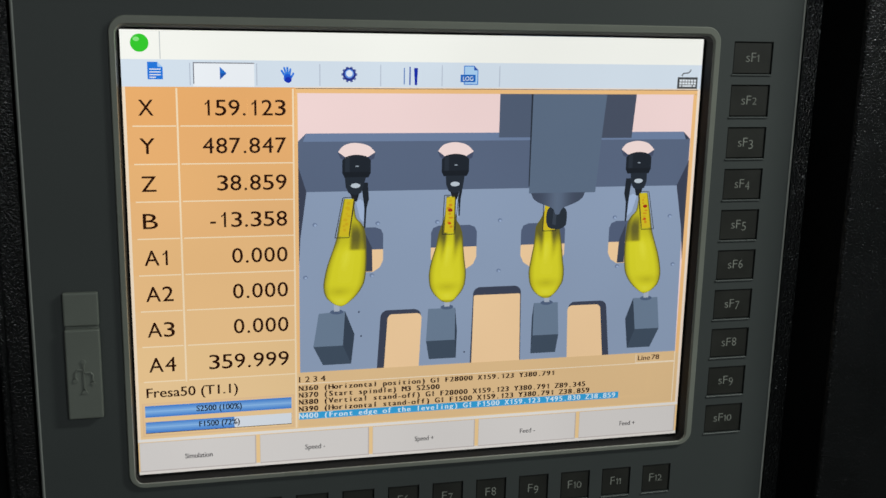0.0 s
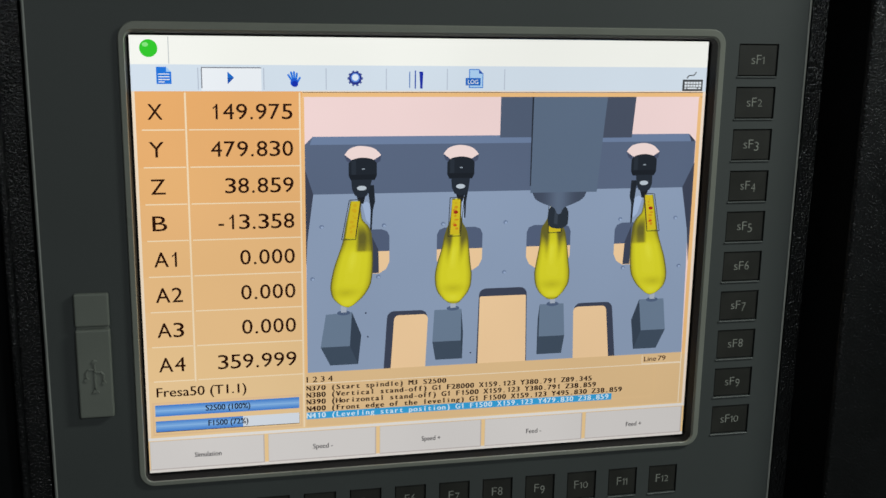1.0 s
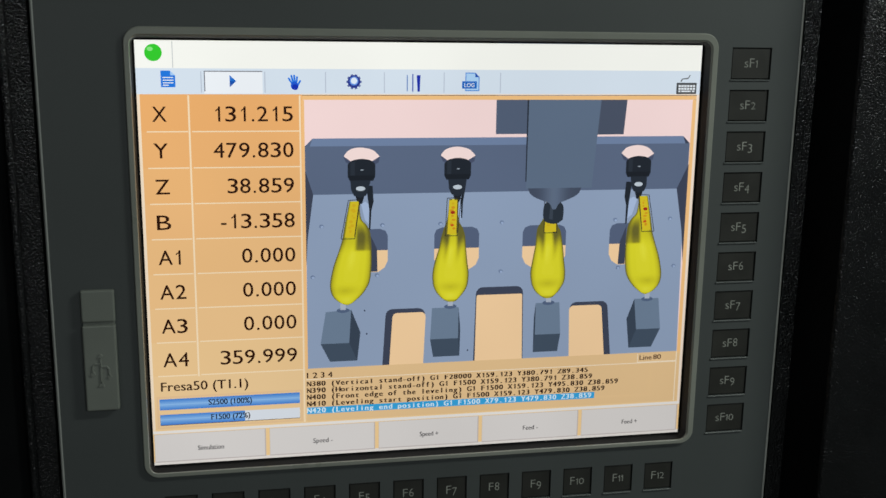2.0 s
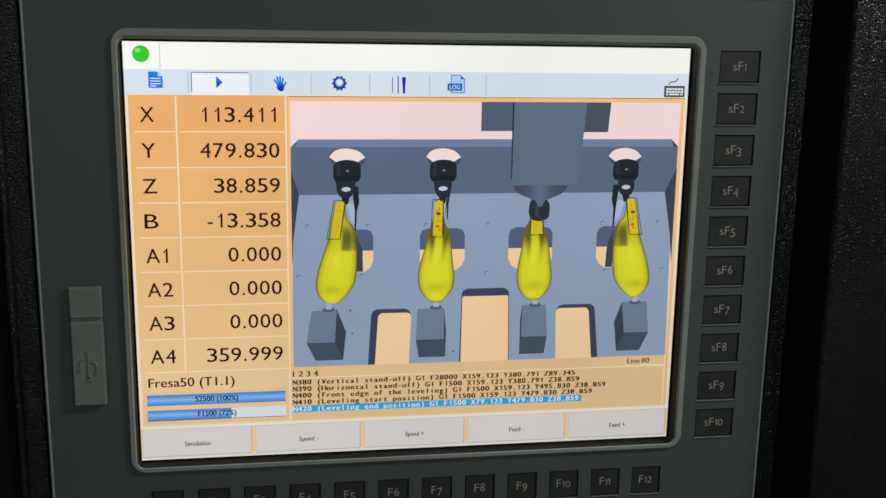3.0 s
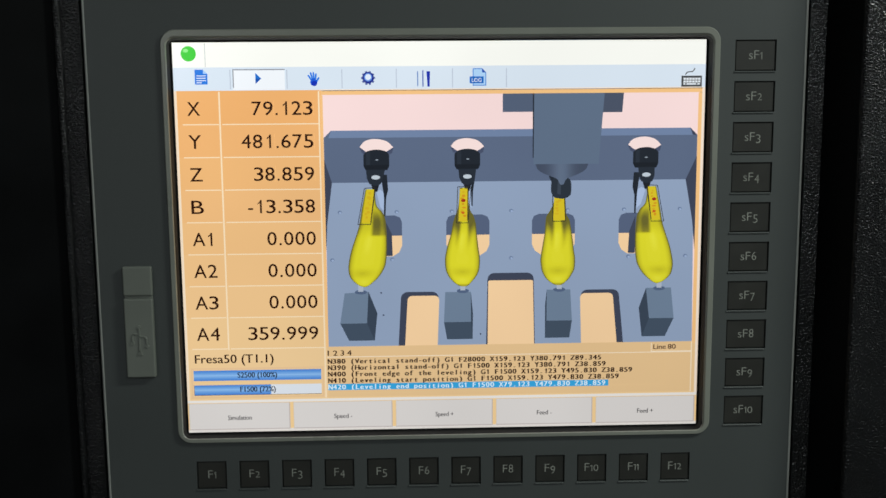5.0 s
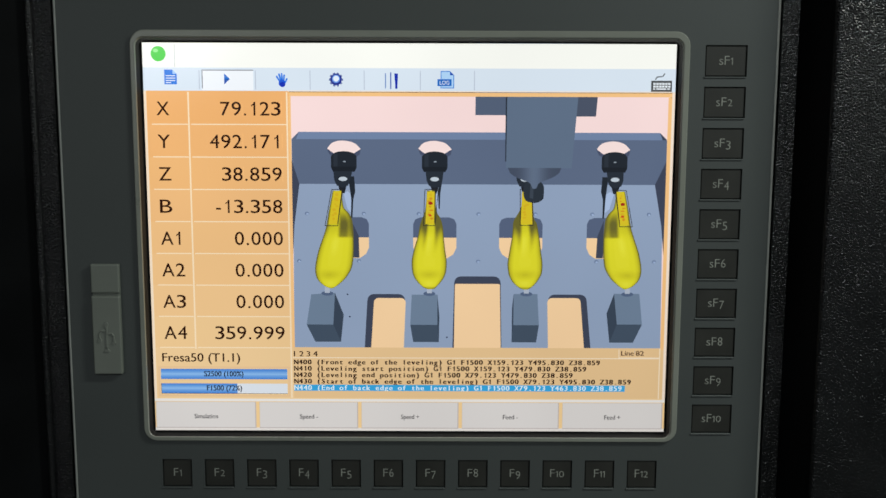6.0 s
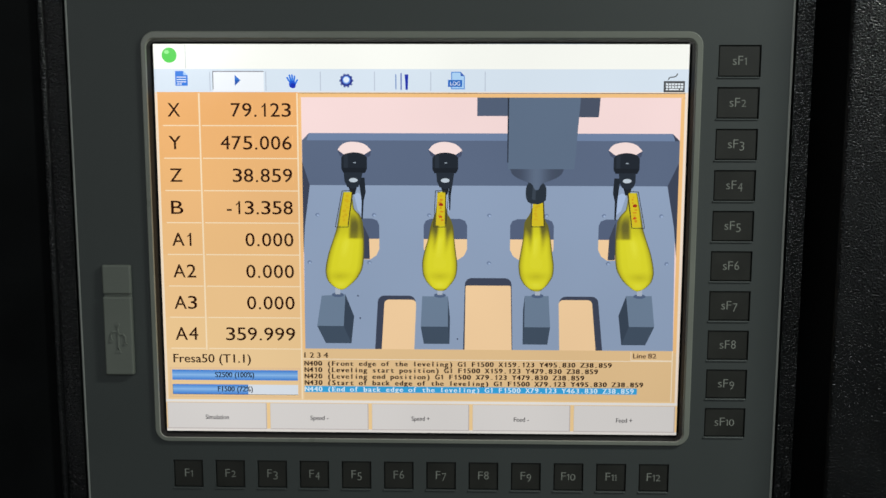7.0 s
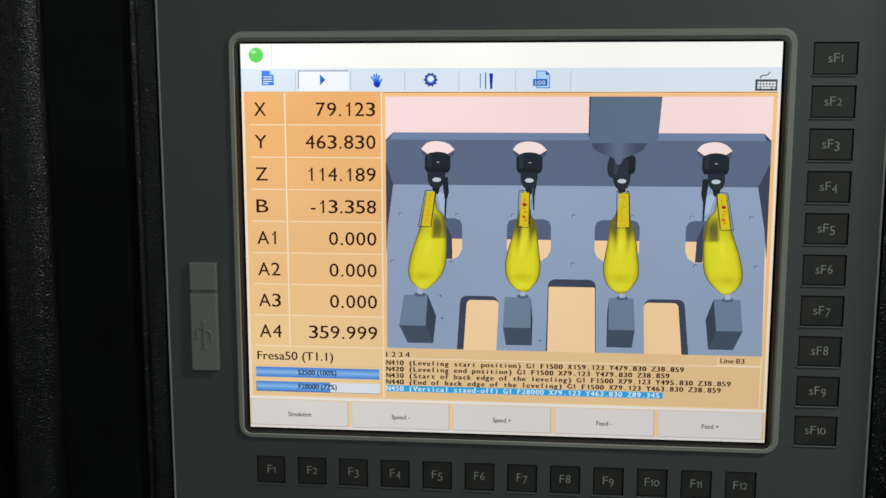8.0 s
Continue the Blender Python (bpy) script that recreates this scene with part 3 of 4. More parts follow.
    s.lay("keyboard_keys", 24, lcd(232, 236, 240), display)


def soft_buttons():
    Sheet().rect(0, 700, 1024, 768).lay("button_ground", 22, lcd(247, 208, 150), display)
    Sheet().rect(0, 702, 1024, 707.5).lay("rule", 23, lcd(240, 233, 226), display)
    Sheet().rect(0, 762, 1024, 768).lay("rule", 23, lcd(234, 226, 218), display)
    for u0, u1, text, w in ((2, 203, "Simulation", 47), (210, 408, "Speed -", 36), (415, 610, "Speed +", 36), (617, 812, "Feed -", 30), (819, 1020, "Feed +", 32)):
        button = Sheet().rect(u0, 708.5, u1, 763).lay("soft_button", 24, lcd(196, 184, 180), display)
        Sheet().rect(u0 + 0.5, 709, u1 - 2, 761.2).lay("button_face", 25, PALE, button)
        Sheet(0.2).text(text, (u0 + u1) / 2, 743, 9.0, w, "middle").lay("button_text", 26, lcd(62, 60, 62), button)


LINES = (
    "N360 (Horizontal position) G1 F28000 X159.123 Y380.791",
    "N370 (Start spindle) M3 S2500",
    "N380 (Vertical stand-off) G1 F28000 X159.123 Y380.791 Z89.345",
    "N390 (Horizontal stand-off) G1 F1500 X159.123 Y380.791 Z38.859",
    "N400 (Front edge of the leveling) G1 F1500 X159.123 Y495.830 Z38.859",
    "N410 (Leveling start position) G1 F1500 X159.123 Y479.830 Z38.859",
    "N420 (Leveling end position) G1 F1500 X79.123 Y479.830 Z38.859",
    "N430 (Start of back edge of the leveling) G1 F1500 X79.123 Y495.830 Z38.859",
    "N440 (End of back edge of the leveling) G1 F1500 X79.123 Y463.830 Z38.859",
    "N450 (Vertical stand-off) G1 F28000 X79.123 Y463.830 Z89.345",
)
LINE_PITCH, CODE_V, ADV = 13.2, 621.0, 9.02
STEPS = ((0, 0), (0.5, 1), (1.15, 2), (5.2, 3), (5.9, 4), (7.55, 5))


def program_list():
    """Black lines that climb by one row, and the marked line in its own strip, five rows apart from the next."""
    Sheet().rect(277, 590, 1024, 708).lay("code_ground", -8, CODE, display)
    Sheet().holes((278, 596, 1024, 708), [(279, CODE_V + 0.4, 959, CODE_V + 5 * LINE_PITCH - 1.6), (961, 600.5, 986, 616)]).lay("program_window", 20, CODE, display, "pale orange list of program lines")
    for k, line in enumerate(LINES):
        text = Sheet(0.75).cells(line, 280, CODE_V + LINE_PITCH * k + 10.8, 9.7, ADV, 1.08).lay("program_line", -7, INK, display)
        MOVES.append((text, [(t, 0, -LINE_PITCH * n) for t, n in STEPS]))
    for n in range(6):
        v = CODE_V + LINE_PITCH * (4 + 6 * n)
        marked = Sheet().rect(279, v - 0.2, 280 + ADV * (len(LINES[n + 4]) + 0.6), v + LINE_PITCH - 0.2).lay("marked_line", -4, lcd(52, 166, 222), display, "blue bar behind the running line")
        Sheet(0.5).cells(LINES[n + 4], 280, v + 10.8, 9.7, ADV, 1.08).lay("marked_text", -3, lcd(222, 240, 250), marked)
        MOVES.append((marked, [(t, 0, -6 * LINE_PITCH * k) for t, k in STEPS]))
    Sheet(0.4).text("1 2 3 4", 281, 614.5, 10.5, 47).lay("channel_numbers", 21, INK, display)
    Sheet().rect(929, 598, 930.2, 615).rect(929, 615, 1010, 616.4).rect(279, 616.6, 1010, 618).lay("rule", 21, lcd(252, 232, 204), display)
    Sheet(0.3).text("Line", 934, 611, 9.6, 25).lay("line_word", 21, lcd(72, 42, 30), display)
    for k in range(6):
        s = Sheet(0.3).text(str(78 + k), 964, 612 + 20 * k, 9.6, 16).lay("line_number", -5, lcd(72, 42, 30), display)
        MOVES.append((s, [(0, 0, 0), (0.55, 0, -20), (1.15, 0, -40), (5.2, 0, -60), (5.9, 0, -80), (7.8, 0, -100)]))
    Sheet().rect(1010, 596, 1012, 708).lay("rule", 21, lcd(250, 228, 196), display)


def ease(points, n=5):
    """A smooth curve through a few points."""
    out = []
    for i in range(len(points) - 1):
        p0, p1, p2, p3 = points[max(i - 1, 0)], points[i], points[i + 1], points[min(i + 2, len(points) - 1)]
        for k in range(n):
            t = k / n
            out.append(tuple(0.5 * (2 * b + (c - a) * t + (2 * a - 5 * b + 4 * c - d) * t * t + (3 * b - a - 3 * c + d) * t ** 3) for a, b, c, d in zip(p0, p1, p2, p3)))
    return out + [points[-1]]


def slot(u0, u1, top, lean0, lean1, bottom, r=13):
    """A notch in the table, open at its lower end."""
    left = [(u0 + lean0, bottom), (u0, top + r)] + [(u0 + r - r * math.cos(a), top + r - r * math.sin(a)) for a in (0.4, 0.8, 1.2, 1.57)]
    right = [(u1 - r + r * math.sin(a), top + r - r * math.cos(a)) for a in (0, 0.4, 0.8, 1.2)] + [(u1, top + r), (u1 + lean1, bottom)]
    return left + right


OUTER = ((0, 9, 8), (20, 13, 10), (34, 16, 13), (44, 18, 22), (56, 20, 28), (72, 23, 30), (91, 29, 31), (120, 39, 31), (148, 45, 28), (164, 45, 21), (176, 41, 12), (185, 33, 2), (191, 24, -6), (194, 15, -13))
INNER = ((0, 7, 8), (28, 9, 10), (44, 12, 13), (54, 16, 19), (70, 21, 24), (91, 25, 26), (118, 33, 29), (140, 37, 32), (160, 36, 31), (172, 32, 27), (181, 26, 21), (189, 18, 14), (194, 11, 9), (196, 4, 4))
BROAD = ((0, 8, 9), (28, 10, 10), (42, 15, 12), (57, 24, 16), (66, 26, 21), (92, 28, 26), (122, 33, 30), (144, 36, 33), (163, 34, 32), (174, 30, 27), (183, 24, 21), (190, 16, 14), (194, 10, 9), (196, 4, 4))


def mixed(tones, f):
    """A colour between the given ones."""
    f = min(max(f, 0.0), 0.9999) * (len(tones) - 1)
    i = int(f)
    return tuple(round(a + (b - a) * (f - i)) for a, b in zip(tones[i], tones[i + 1]))


def step(a, b, x):
    f = min(max((x - a) / (b - a), 0.0), 1.0)
    return f * f * (3 - 2 * f)


YELLOWS = ((108, 102, 40), (146, 138, 36), (184, 174, 34), (212, 203, 34), (228, 220, 40), (238, 231, 62))
LEVELS = 26


def drawn_last(u, v, side, profile):
    """A last as the simulation draws it: fine cells of graded yellow between its two outlines."""
    a = ease([(u - side * l, v + d) for d, l, _ in profile], 12)
    b = ease([(u + side * r, v + d) for d, _, r in profile], 12)
    outer = profile is OUTER
    cols, verts, faces, tone = 34, [], [], []
    for p, q in zip(a, b):
        verts += [(p[0] + (q[0] - p[0]) * k / cols, p[1] + (q[1] - p[1]) * k / cols) for k in range(cols + 1)]
    for i in range(len(a) - 1):
        d = ((a[i][1] + a[i + 1][1]) / 2 - v) / 195
        for k in range(cols):
            x = (k + 0.5) / cols * 2 - 1
            e = abs(x)
            f = 0.82 - 0.10 * e * e - 0.24 * step(0.62, 0.92, e) - 0.50 * step(0.88, 0.98, e)
            f += 0.12 * (1 - step(0.0, 0.34, abs(x + 0.12))) * step(0.40, 0.50, d) * (1 - step(0.55, 0.72, d))
            if outer:
                f -= 0.58 * step(-0.18, 0.16, x) * (1 - 0.6 * step(0.40, 0.85, x)) * (1 - step(0.455, 0.485, d)) * step(0.16, 0.34, d)
                f -= 0.24 * (1 - step(0.34, 0.52, d))
            else:
                reach = 0.66 - 0.32 * e
                f -= 0.66 * step(0.14, 0.50, e) * (1 - 0.40 * step(0.62, 0.9, e)) * (1 - step(reach - 0.14, reach + 0.14, d))
                f -= 0.20 * (1 - step(0.34, 0.50, d))
            dip = ((x + (0.15 if outer else 0.0)) / 0.62) ** 2 + ((d - 0.855) / 0.045) ** 2
            f -= 0.26 * math.exp(-dip) - 0.10 * math.exp(-((x / 0.5) ** 2 + ((d - 0.94) / 0.03) ** 2))
            f -= 0.45 * step(0.97, 0.995, d)
            n = i * (cols + 1) + k
            faces.append((n, n + 1, n + cols + 2, n + cols + 1))
            tone.append(min(max(int(f * LEVELS), 0), LEVELS - 1))
    last = Sheet()
    last.verts, last.faces = verts, faces
    ob = last.lay("shoe_last", 9, lcd(*mixed(YELLOWS, 0.0)), display, "yellow shoe last held between clamp and block")
    for k in range(1, LEVELS):
        ob.data.materials.append(lcd(*mixed(YELLOWS, k / (LEVELS - 1))))
    ob.data.polygons.foreach_set("material_index", tone)
    return ob


def viewport():
    Sheet().rect(278, 96, 1016, 600).lay("view_ground", 0, PINK, display)
    Sheet().rect(278, 93, 1024, 100.5).rect(1011.5, 101, 1024, 600).rect(278, 101, 283, 597).lay("view_frame", 20, lcd(249, 196, 132), display, "thin orange frame of the simulation view")
    Sheet().rect(1018.5, 91, 1024, 702).rect(278, 90, 1018, 92).lay("rule", 23, lcd(248, 228, 208), display)
    # rear wall, its bevel, the side cheeks and the table
    Sheet().poly([(283, 183), (297, 169), (998, 169), (1012, 183), (1012, 290), (991, 290), (297, 290), (283, 290)]).lay("rear_wall", 1, STEEL, display)
    Sheet().poly([(297, 169), (998, 169), (1003, 183), (292, 183)]).lay("wall_bevel", 2, STEEL_TOP, display)
    Sheet().poly([(998, 169), (1012, 183), (1003, 183)]).lay("bevel_end", 3, STEEL_DARK, display)
    Sheet().poly([(297, 270), (991, 270), (1008, 345), (1012, 597), (282, 597), (284, 351)]).lay("table_top", 3, FLOOR_BLUE, display)
    Sheet().poly([(282, 222), (297, 270), (286, 351), (282, 420)]).lay("side_cheek", 4, STEEL_DARK, display)
    Sheet().poly([(1013, 222), (991, 270), (1006, 351), (1013, 420)]).lay("side_cheek", 4, STEEL_DARK, display)
    # notches along the lower edge
    for u0, u1, top, l0, l1, iu0, iu1, itop, il0, il1 in ((428, 503, 488, -6, -4, 441, 504, 496, -6, -4), (600, 692, 452, -3, 3, 601.5, 690.5, 467, -1.5, 3), (786, 863, 488, 3, 10, 785, 851, 495, 3, 9)):
        Sheet().poly(slot(u0, u1, top, l0, l1, 600)).lay("notch_wall", 4, STEEL_DARK, display)
        Sheet().poly(slot(iu0, iu1, itop, il0, il1, 600, 9 if itop > 480 else 3)).lay("notch", 5, TAN, display)
    # openings under the lasts
    for u0, u1 in ((362, 432), (519, 604), (688, 773), (860, 930)):
        r = 14
        ring = [(u0, 348), (u0 + 4, 339), (u0 + r, 335), (u1 - r, 335), (u1 - 4, 339), (u1, 348), (u1, 395), (u1 - 6, 408), (u1 - 18, 416), (u0 + 18, 416), (u0 + 6, 408), (u0, 395)]
        Sheet().poly(ring).lay("opening_wall", 4, lcd(86, 98, 124), display)
        Sheet().poly([(u0, 375), (u1, 375)] + ring[6:]).lay("opening", 5, TAN, display)
    Sheet().poly([(396, 338), (412, 372), (413, 415), (398, 415)]).lay("opening_edge", 6, STEEL_DARK, display)
    Sheet().poly([(893, 340), (881, 372), (879, 415), (893, 415)]).lay("opening_edge", 6, STEEL_DARK, display)
    for u, v in ((311, 328), (422, 328), (530, 328), (647, 328), (758, 328), (870, 328), (981, 328), (294, 422), (412, 422), (647, 422), (880, 422), (994, 422)):
        s = Sheet().disc(u, v, 4.2, 3.6, 12)
        s.lay("bolt_hole", 4, lcd(112, 128, 158), display)
        Sheet().disc(u + 0.8, v + 1.0, 2.6, 2.2, 10).lay("bolt_bottom", 5, lcd(160, 178, 208), display)
    for u, v in ((389, 489), (586, 575), (393, 534)):
        Sheet().disc(u, v, 1.7, n=8).lay("speck", 4, lcd(50, 58, 80), display)
    # holes in the rear wall, spindles with chucks
    for u, lean in ((384, -4), (561, 0), (908, 4)):
        Sheet().poly(ease([(u - 32, 203), (u - 22, 191), (u - 2 + lean * 0.4, 186), (u + 20, 191), (u + 33, 203)], 4) + [(u + 31, 213), (u + 12, 222), (u - 12, 222), (u - 28, 212)]).lay("hole_wall", 3, lcd(72, 80, 104), display)
        Sheet().poly(ease([(u - 32, 201), (u - 22, 190), (u - 2 + lean * 0.4, 185.5), (u + 20, 190), (u + 33, 202)], 4) + [(u + 20, 210), (u, 214), (u - 20, 210)]).lay("wall_hole", 4, lcd(253, 226, 220), display)
    for u, lean in ((384, -3), (561, 0), (737, 0), (911, 3)):
        body = [(u - 25, 222)] + ease([(u - 25, 216), (u - 17, 209), (u, 206), (u + 17, 209), (u + 25, 216)], 4) + [(u + 25, 238), (u + 21, 246), (u - 21, 246), (u - 25, 238)]
        Sheet().poly(body).lay("chuck", 8, CHUCK, display)
        Sheet().poly([(u - 18 + lean, 240), (u + 18, 240), (u + 15 + lean, 262), (u + 11 + lean, 273), (u + lean, 277), (u - 11 + lean, 273), (u - 16 + lean, 262)]).lay("chuck_nose", 9, lcd(36, 43, 53), display)
        Sheet().poly([(u - 20, 212), (u - 12, 210), (u - 12, 242), (u - 20, 241)]).lay("chuck_light", 9, lcd(40, 47, 57), display)
        Sheet().poly([(u - 24, 236), (u + 24, 236), (u + 21, 245), (u - 21, 245)]).lay("chuck_rim", 9.4, lcd(24, 29, 37), display)
        Sheet().disc(u + lean * 0.6, 260, 8.5, 4.2, 16).lay("shine", 10, SHINE, display)
        Sheet().disc(u + 1, 226, 3.2, 1.2, 8).lay("shine", 10, lcd(150, 160, 170), display)
        Sheet().poly([(u - 8 + lean, 274), (u + 8 + lean, 274), (u + 4 + lean, 288), (u - 4 + lean, 288)]).lay("clamp_tip", 7, lcd(26, 30, 38), display)
    Sheet().poly([(395, 255), (404, 255), (406, 284), (402, 300), (400, 336), (397, 336), (398, 300), (393, 262)]).lay("clamp_arm", 7, CHUCK, display)
    Sheet().poly([(570, 256), (577, 256), (572, 288), (571, 318), (568.5, 318), (568, 288)]).lay("clamp_arm", 7, CHUCK, display)
    Sheet().poly([(897, 255), (888, 255), (886, 284), (890, 300), (890, 336), (893, 336), (895, 300), (899, 262)]).lay("clamp_arm", 7, CHUCK, display)
    # pale rear pieces of the clamps
    for piece in ([(383, 288), (391, 284), (398, 290), (397, 326), (390, 318)], [(912, 288), (904, 284), (893, 290), (894, 326), (903, 318)], [(562, 284), (568, 284), (569, 322), (563, 314)]):
        Sheet().poly(piece).lay("clamp_piece", 6.5, lcd(172, 190, 220), display)
    # the four lasts
    for u, v, side, profile, mirror, plate, frame_line, red in (
        (371, 283, 1, OUTER, 1, ((-7, 2), (8, 1), (-1, 66), (-18, 66)), ((-11, -2), (9, -3), (0, 69), (-25, 69)), False),
        (553, 282, 1, INNER, 1, ((-7, 2), (8, 2), (7, 66), (-10, 66)), ((-11, -2), (15, -2), (9, 69), (-14, 69)), True),
        (741, 282, 1, BROAD, 1, ((-9, 2), (9, 2), (12, 66), (-11, 66)), ((-13, -3), (10, -3), (13, 68), (-12, 68)), False),
        (924, 283, -1, OUTER, -1, ((-7, 2), (8, 1), (-1, 66), (-18, 66)), ((-11, -2), (9, -3), (0, 69), (-25, 69)), True),
    ):
        last = drawn_last(u, v, side, profile)
        Sheet().poly([(u + mirror * a, v + b) for a, b in plate]).lay("heel_plate", 14, lcd(220, 194, 34), last)
        k = random.Random(int(u))
        for j in range(9):
            f = 0.10 + 0.09 * j + k.uniform(-0.03, 0.03)
            ca = plate[0][0] + 7.5 + (plate[3][0] + 9 - plate[0][0] - 7.5) * f
            Sheet().disc(u + mirror * (ca + k.uniform(-4, 4)), v + 2 + 64 * f, k.uniform(1.6, 4.4), k.uniform(1.4, 3.2), 10).lay("spot", 15, lcd(214, 148, 28) if red and j % 3 else lcd(216, 178, 30), last)
        if red:
            lean = 5 if mirror < 0 else 0
            Sheet().disc(u + lean, v + 25, 4.4, 3.2, 10).lay("spot", 16, lcd(164, 40, 20), last)
            Sheet().disc(u + lean * 1.3 - 1, v + 49, 3.4, 2.2, 10).lay("spot", 16, lcd(204, 84, 26), last)
        o = [(u + mirror * a, v + b) for a, b in frame_line]
        Sheet().stroke([*o, o[0]], 1.3).lay("outline", 16, lcd(44, 42, 36), last)
        # the plate's dark inner flank
        Sheet().poly([(u + mirror * a, v + b) for a, b in (plate[1], (plate[1][0] + 2.5, plate[1][1] + 4), (plate[2][0] + 2.5, plate[2][1] - 6), plate[2])]).lay("plate_flank", 13.5, lcd(96, 88, 34), last)
    # pins and blocks at the toes
    for top, front, cheek, pin in (
        (((317, 489), (364, 486), (360, 550), (307, 550)), ((307, 550), (360, 550), (375, 585), (324, 585)), ((364, 486), (381, 530), (375, 585), (360, 550)), 349),
        (((516, 489), (567, 489), (567, 550), (513, 550)), ((513, 550), (567, 550), (570, 585), (519, 585)), ((567, 489), (571, 533), (570, 585), (567, 550)), 551),
        (((718, 487), (765, 487), (769, 550), (718, 550)), ((718, 550), (769, 550), (764, 585), (715, 585)), ((718, 487), (715, 516), (715, 585), (718, 550)), 743),
        (((917, 486), (967, 486), (974, 548), (924, 548)), ((924, 548), (974, 548), (957, 585), (910, 585)), ((917, 486), (903, 526), (910, 585), (924, 548)), 943),
    ):
        b = Sheet().poly(list(top)).lay("toe_block", 6, lcd(112, 130, 152), display, "grey block under the toe of a last")
        Sheet().poly(list(front)).lay("block_front", 7, lcd(66, 80, 97), b)
        Sheet().poly(list(cheek)).lay("block_cheek", 7, lcd(56, 68, 84), b)
        Sheet().disc(pin, 487, 12, 4.5).lay("pin_collar", 7, lcd(84, 100, 128), b)
        Sheet().rect(pin - 5, 472, pin + 5, 486).lay("pin", 8, lcd(178, 186, 200), b)


def spindle():
    """The milling spindle of the simulation: bracket, column, rounded nose and cutter, moving as one."""
    col = Sheet().poly([(685, -60), (836, -60), (822, 102), (812, 238), (684, 238)]).lay("spindle_column", 17, lcd(96, 112, 134), display, "blue-grey milling spindle above the lasts")
    Sheet().rect(624, -60, 690, 136).lay("bracket", 15, lcd(84, 96, 118), col)
    side = Sheet().poly([(780, -60), (871, -60), (857, 138), (780, 138)]).lay("spindle_bracket", 15, lcd(74, 82, 100), display, "dark side of the spindle bracket")
    Sheet().poly([(682, -60), (686, -60), (684.5, 225), (682.5, 225)]).lay("column_edge", 18, lcd(40, 46, 58), col)
    cut = ease([(721, 264), (716, 272), (715, 290), (719, 301)], 4) + ease([(724, 304), (738, 306), (748, 303)], 3) + ease([(754, 298), (755, 285), (754, 272), (748, 264)], 4)
    cut = [(a + 4, b) for a, b in cut + [(747, 240), (729, 240)]]
    tool = Sheet().poly(cut).lay("cutter", 17.2, lcd(40, 48, 58), display, "dark round cutter on its shank")
    Sheet().poly([(733, 262), (739, 262), (738, 298), (731, 296)]).lay("shine", 17.5, lcd(58, 67, 79), tool)
    # nose: a bowl that runs out into the stem, graded across its width
    n = 28
    for k in range(n):
        t0, t1 = -1 + 2 * k / n, -1 + 2 * (k + 1) / n

        def low(t):
            return 237.5 + 25 * math.sqrt(max(0.0, 1 - t * t)) + 5 * math.exp(-(t / 0.36) ** 2) + 11 * math.exp(-(t / 0.13) ** 4)

        f = 0.15 + 0.85 * math.exp(-(((t0 + t1) / 2 + 0.02) / 0.42) ** 2)
        Sheet().poly([(740 + 52 * t0, 237.5), (740 + 52 * t1, 237.5), (740 + 52 * t1, low(t1)), (740 + 52 * t0, low(t0))]).lay("nose_band", 18.4, lcd(*mixed(((62, 70, 88), (80, 91, 111), (97, 111, 133)), f)), col)
    return col, side, tool


value_table()
head_bars()
soft_buttons()
program_list()
viewport()
column, bracket_side, cutter = spindle()


# ---- what moves on the display ----
def at(table, t):
    for (t0, a), (t1, b) in zip(table, table[1:]):
        if t0 <= t <= t1:
            return a + (b - a) * (t - t0) / (t1 - t0)
    return table[-1][1]


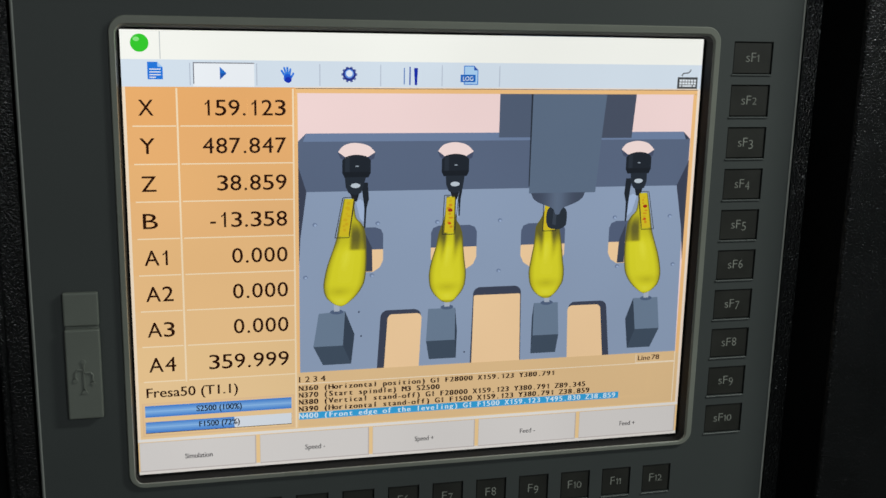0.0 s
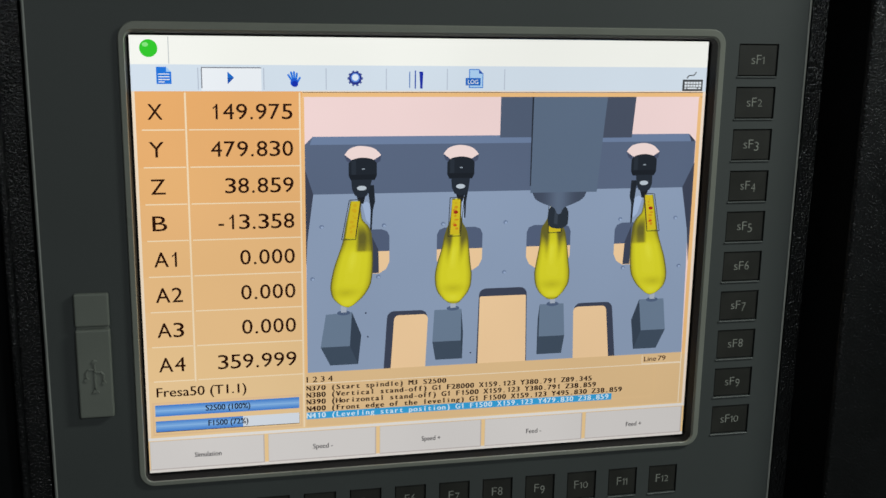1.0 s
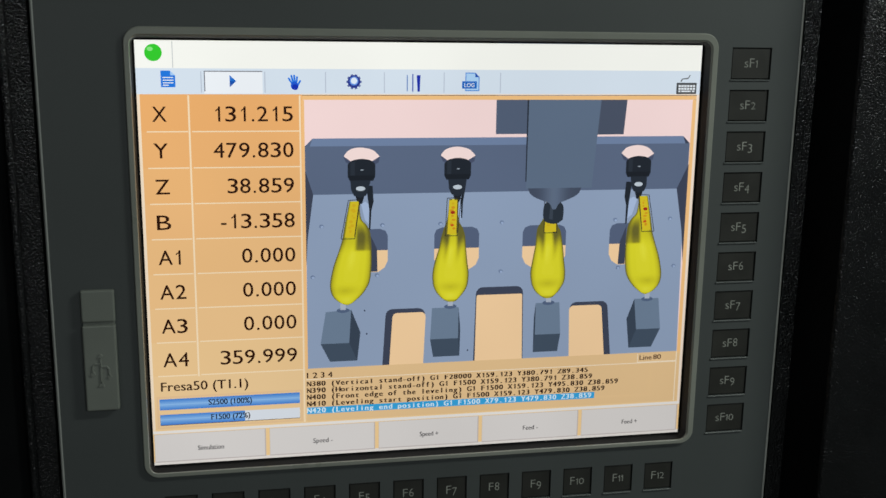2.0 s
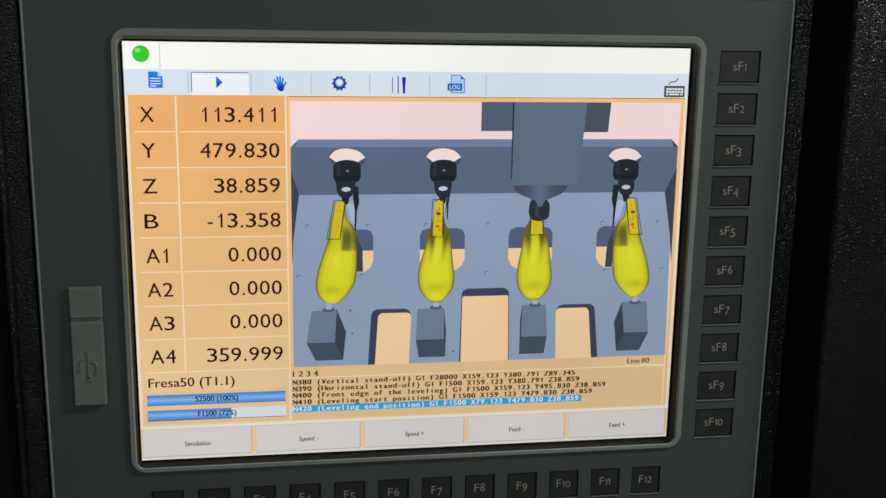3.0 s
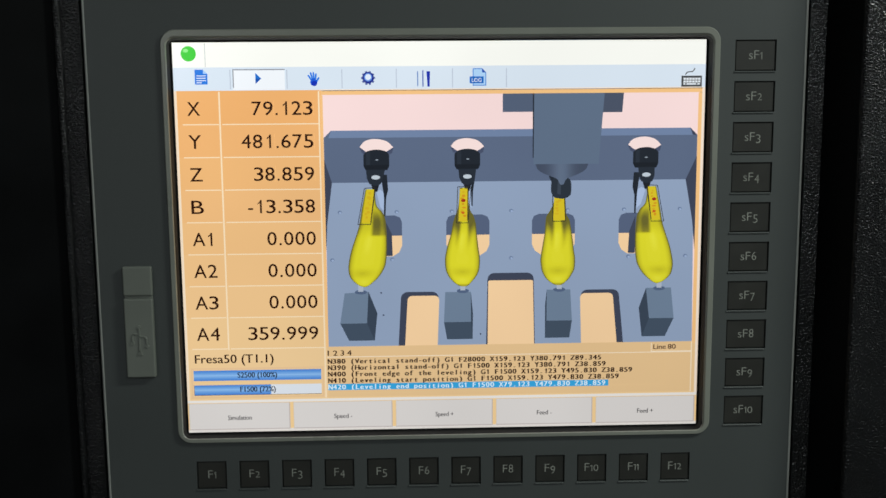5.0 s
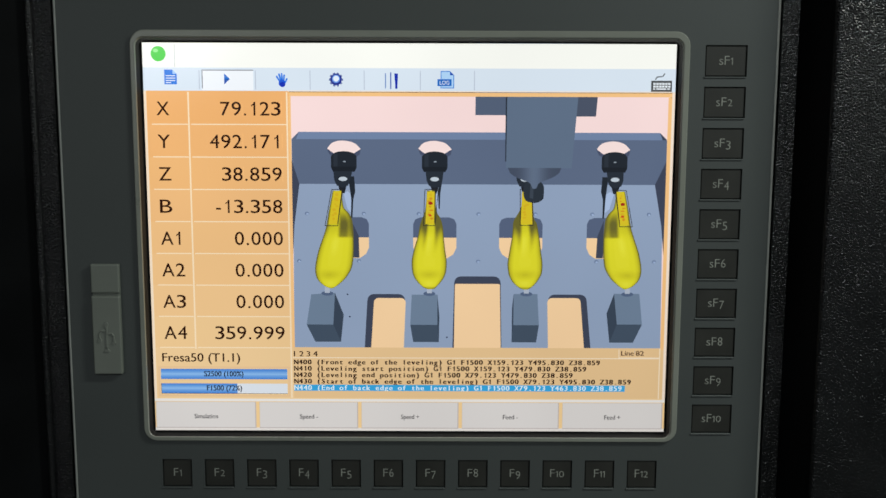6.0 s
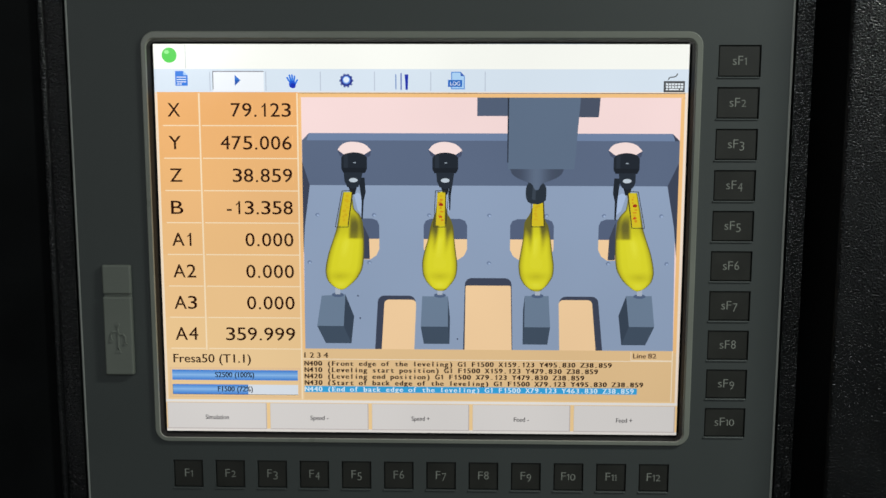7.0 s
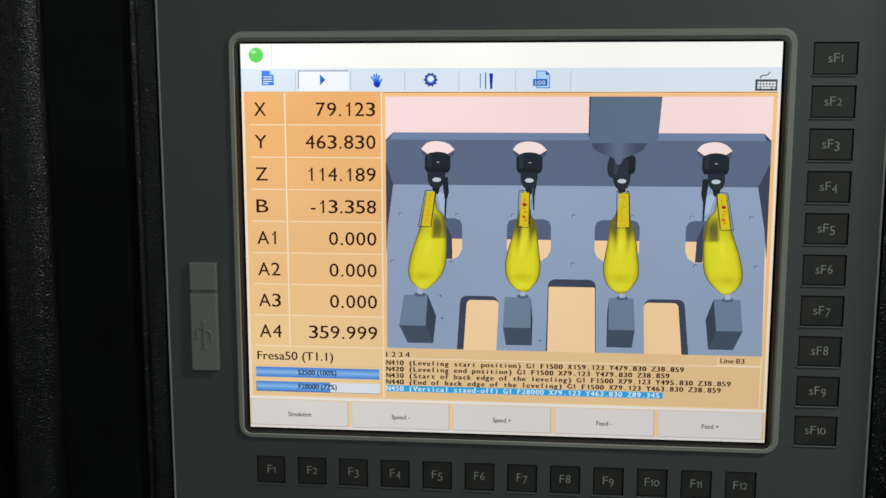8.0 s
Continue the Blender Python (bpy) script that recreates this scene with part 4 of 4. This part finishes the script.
def hold(rows, t):
    """Keeps the last pose until t."""
    if t > rows[-1][0] + 0.01:
        rows.append((t, rows[-1][1]))


def motions():
    tick = 1.0 / FPS
    for ob, steps in MOVES:
        rows, last = [], None
        for t, du, dv in steps:
            if last is not None and (du, dv) == last:
                continue
            here = pose(du * P, 0, -dv * P)
            if last is None:
                rows.append((t, here))
            else:
                k = round(t * FPS)
                hold(rows, (k - 2) * tick), hold(rows, (k - 1) * tick)
                rows += [(k * tick, here), ((k + 1) * tick, here)]
            last = (du, dv)
        if rows[-1][0] < 8.0:
            rows.append((8.0, rows[-1][1]))
        walk(ob, rows)
    for wheel, home, steps in WHEELS:
        rows, angle = [(0.0, home @ pose(0, 0, 0, 36 * steps[0][1]))], 36.0 * steps[0][1]
        pending = 0
        for t, face in steps[1:]:
            turn = (36 * face - angle + 180) % 360 - 180
            if abs(turn) < 1:
                continue
            if pending and t - 3.5 * tick > pending:
                hold(rows, pending)
            n = math.ceil(abs(turn) / 73)            # two faces at most from one frame to the next
            f = round(t * FPS)
            hold(rows, (f - n - 1) * tick), hold(rows, (f - n) * tick)
            for k in range(1, n + 1):
                part_turn = math.copysign(min(72 * k, abs(turn)), turn)
                if (f - n + k) * tick > rows[-1][0] + 0.01:
                    rows.append(((f - n + k) * tick, home @ pose(0, 0, 0, angle + part_turn)))
            angle += turn
            pending = (f + 1) * tick
        hold(rows, pending)
        if rows[-1][0] < 8.0:
            rows.append((8.0, rows[-1][1]))
        walk(wheel, rows)
    rows, side_rows, tool_rows = [], [], []
    for k in range(81):
        t = k / 10
        x, y, z = at(X_READ, t), at(Y_READ, t), at(Z_READ, t)
        du = 0.9 * (y - 475) + 0.05 * (x - 79.1)
        dv = 0.52 * (x - 79.1) - 0.66 * (z - 38.86)
        rows.append((t, pose(du * P, 0, -dv * P)))
        tool_rows.append((t, pose(du * P, 0, -dv * P)))
        side_rows.append((t, pose((du + 0.26 * (x - 79.1)) * P, 0, -dv * P)))
    walk(column, rows)
    walk(bracket_side, side_rows)
    walk(cutter, tool_rows)


motions()
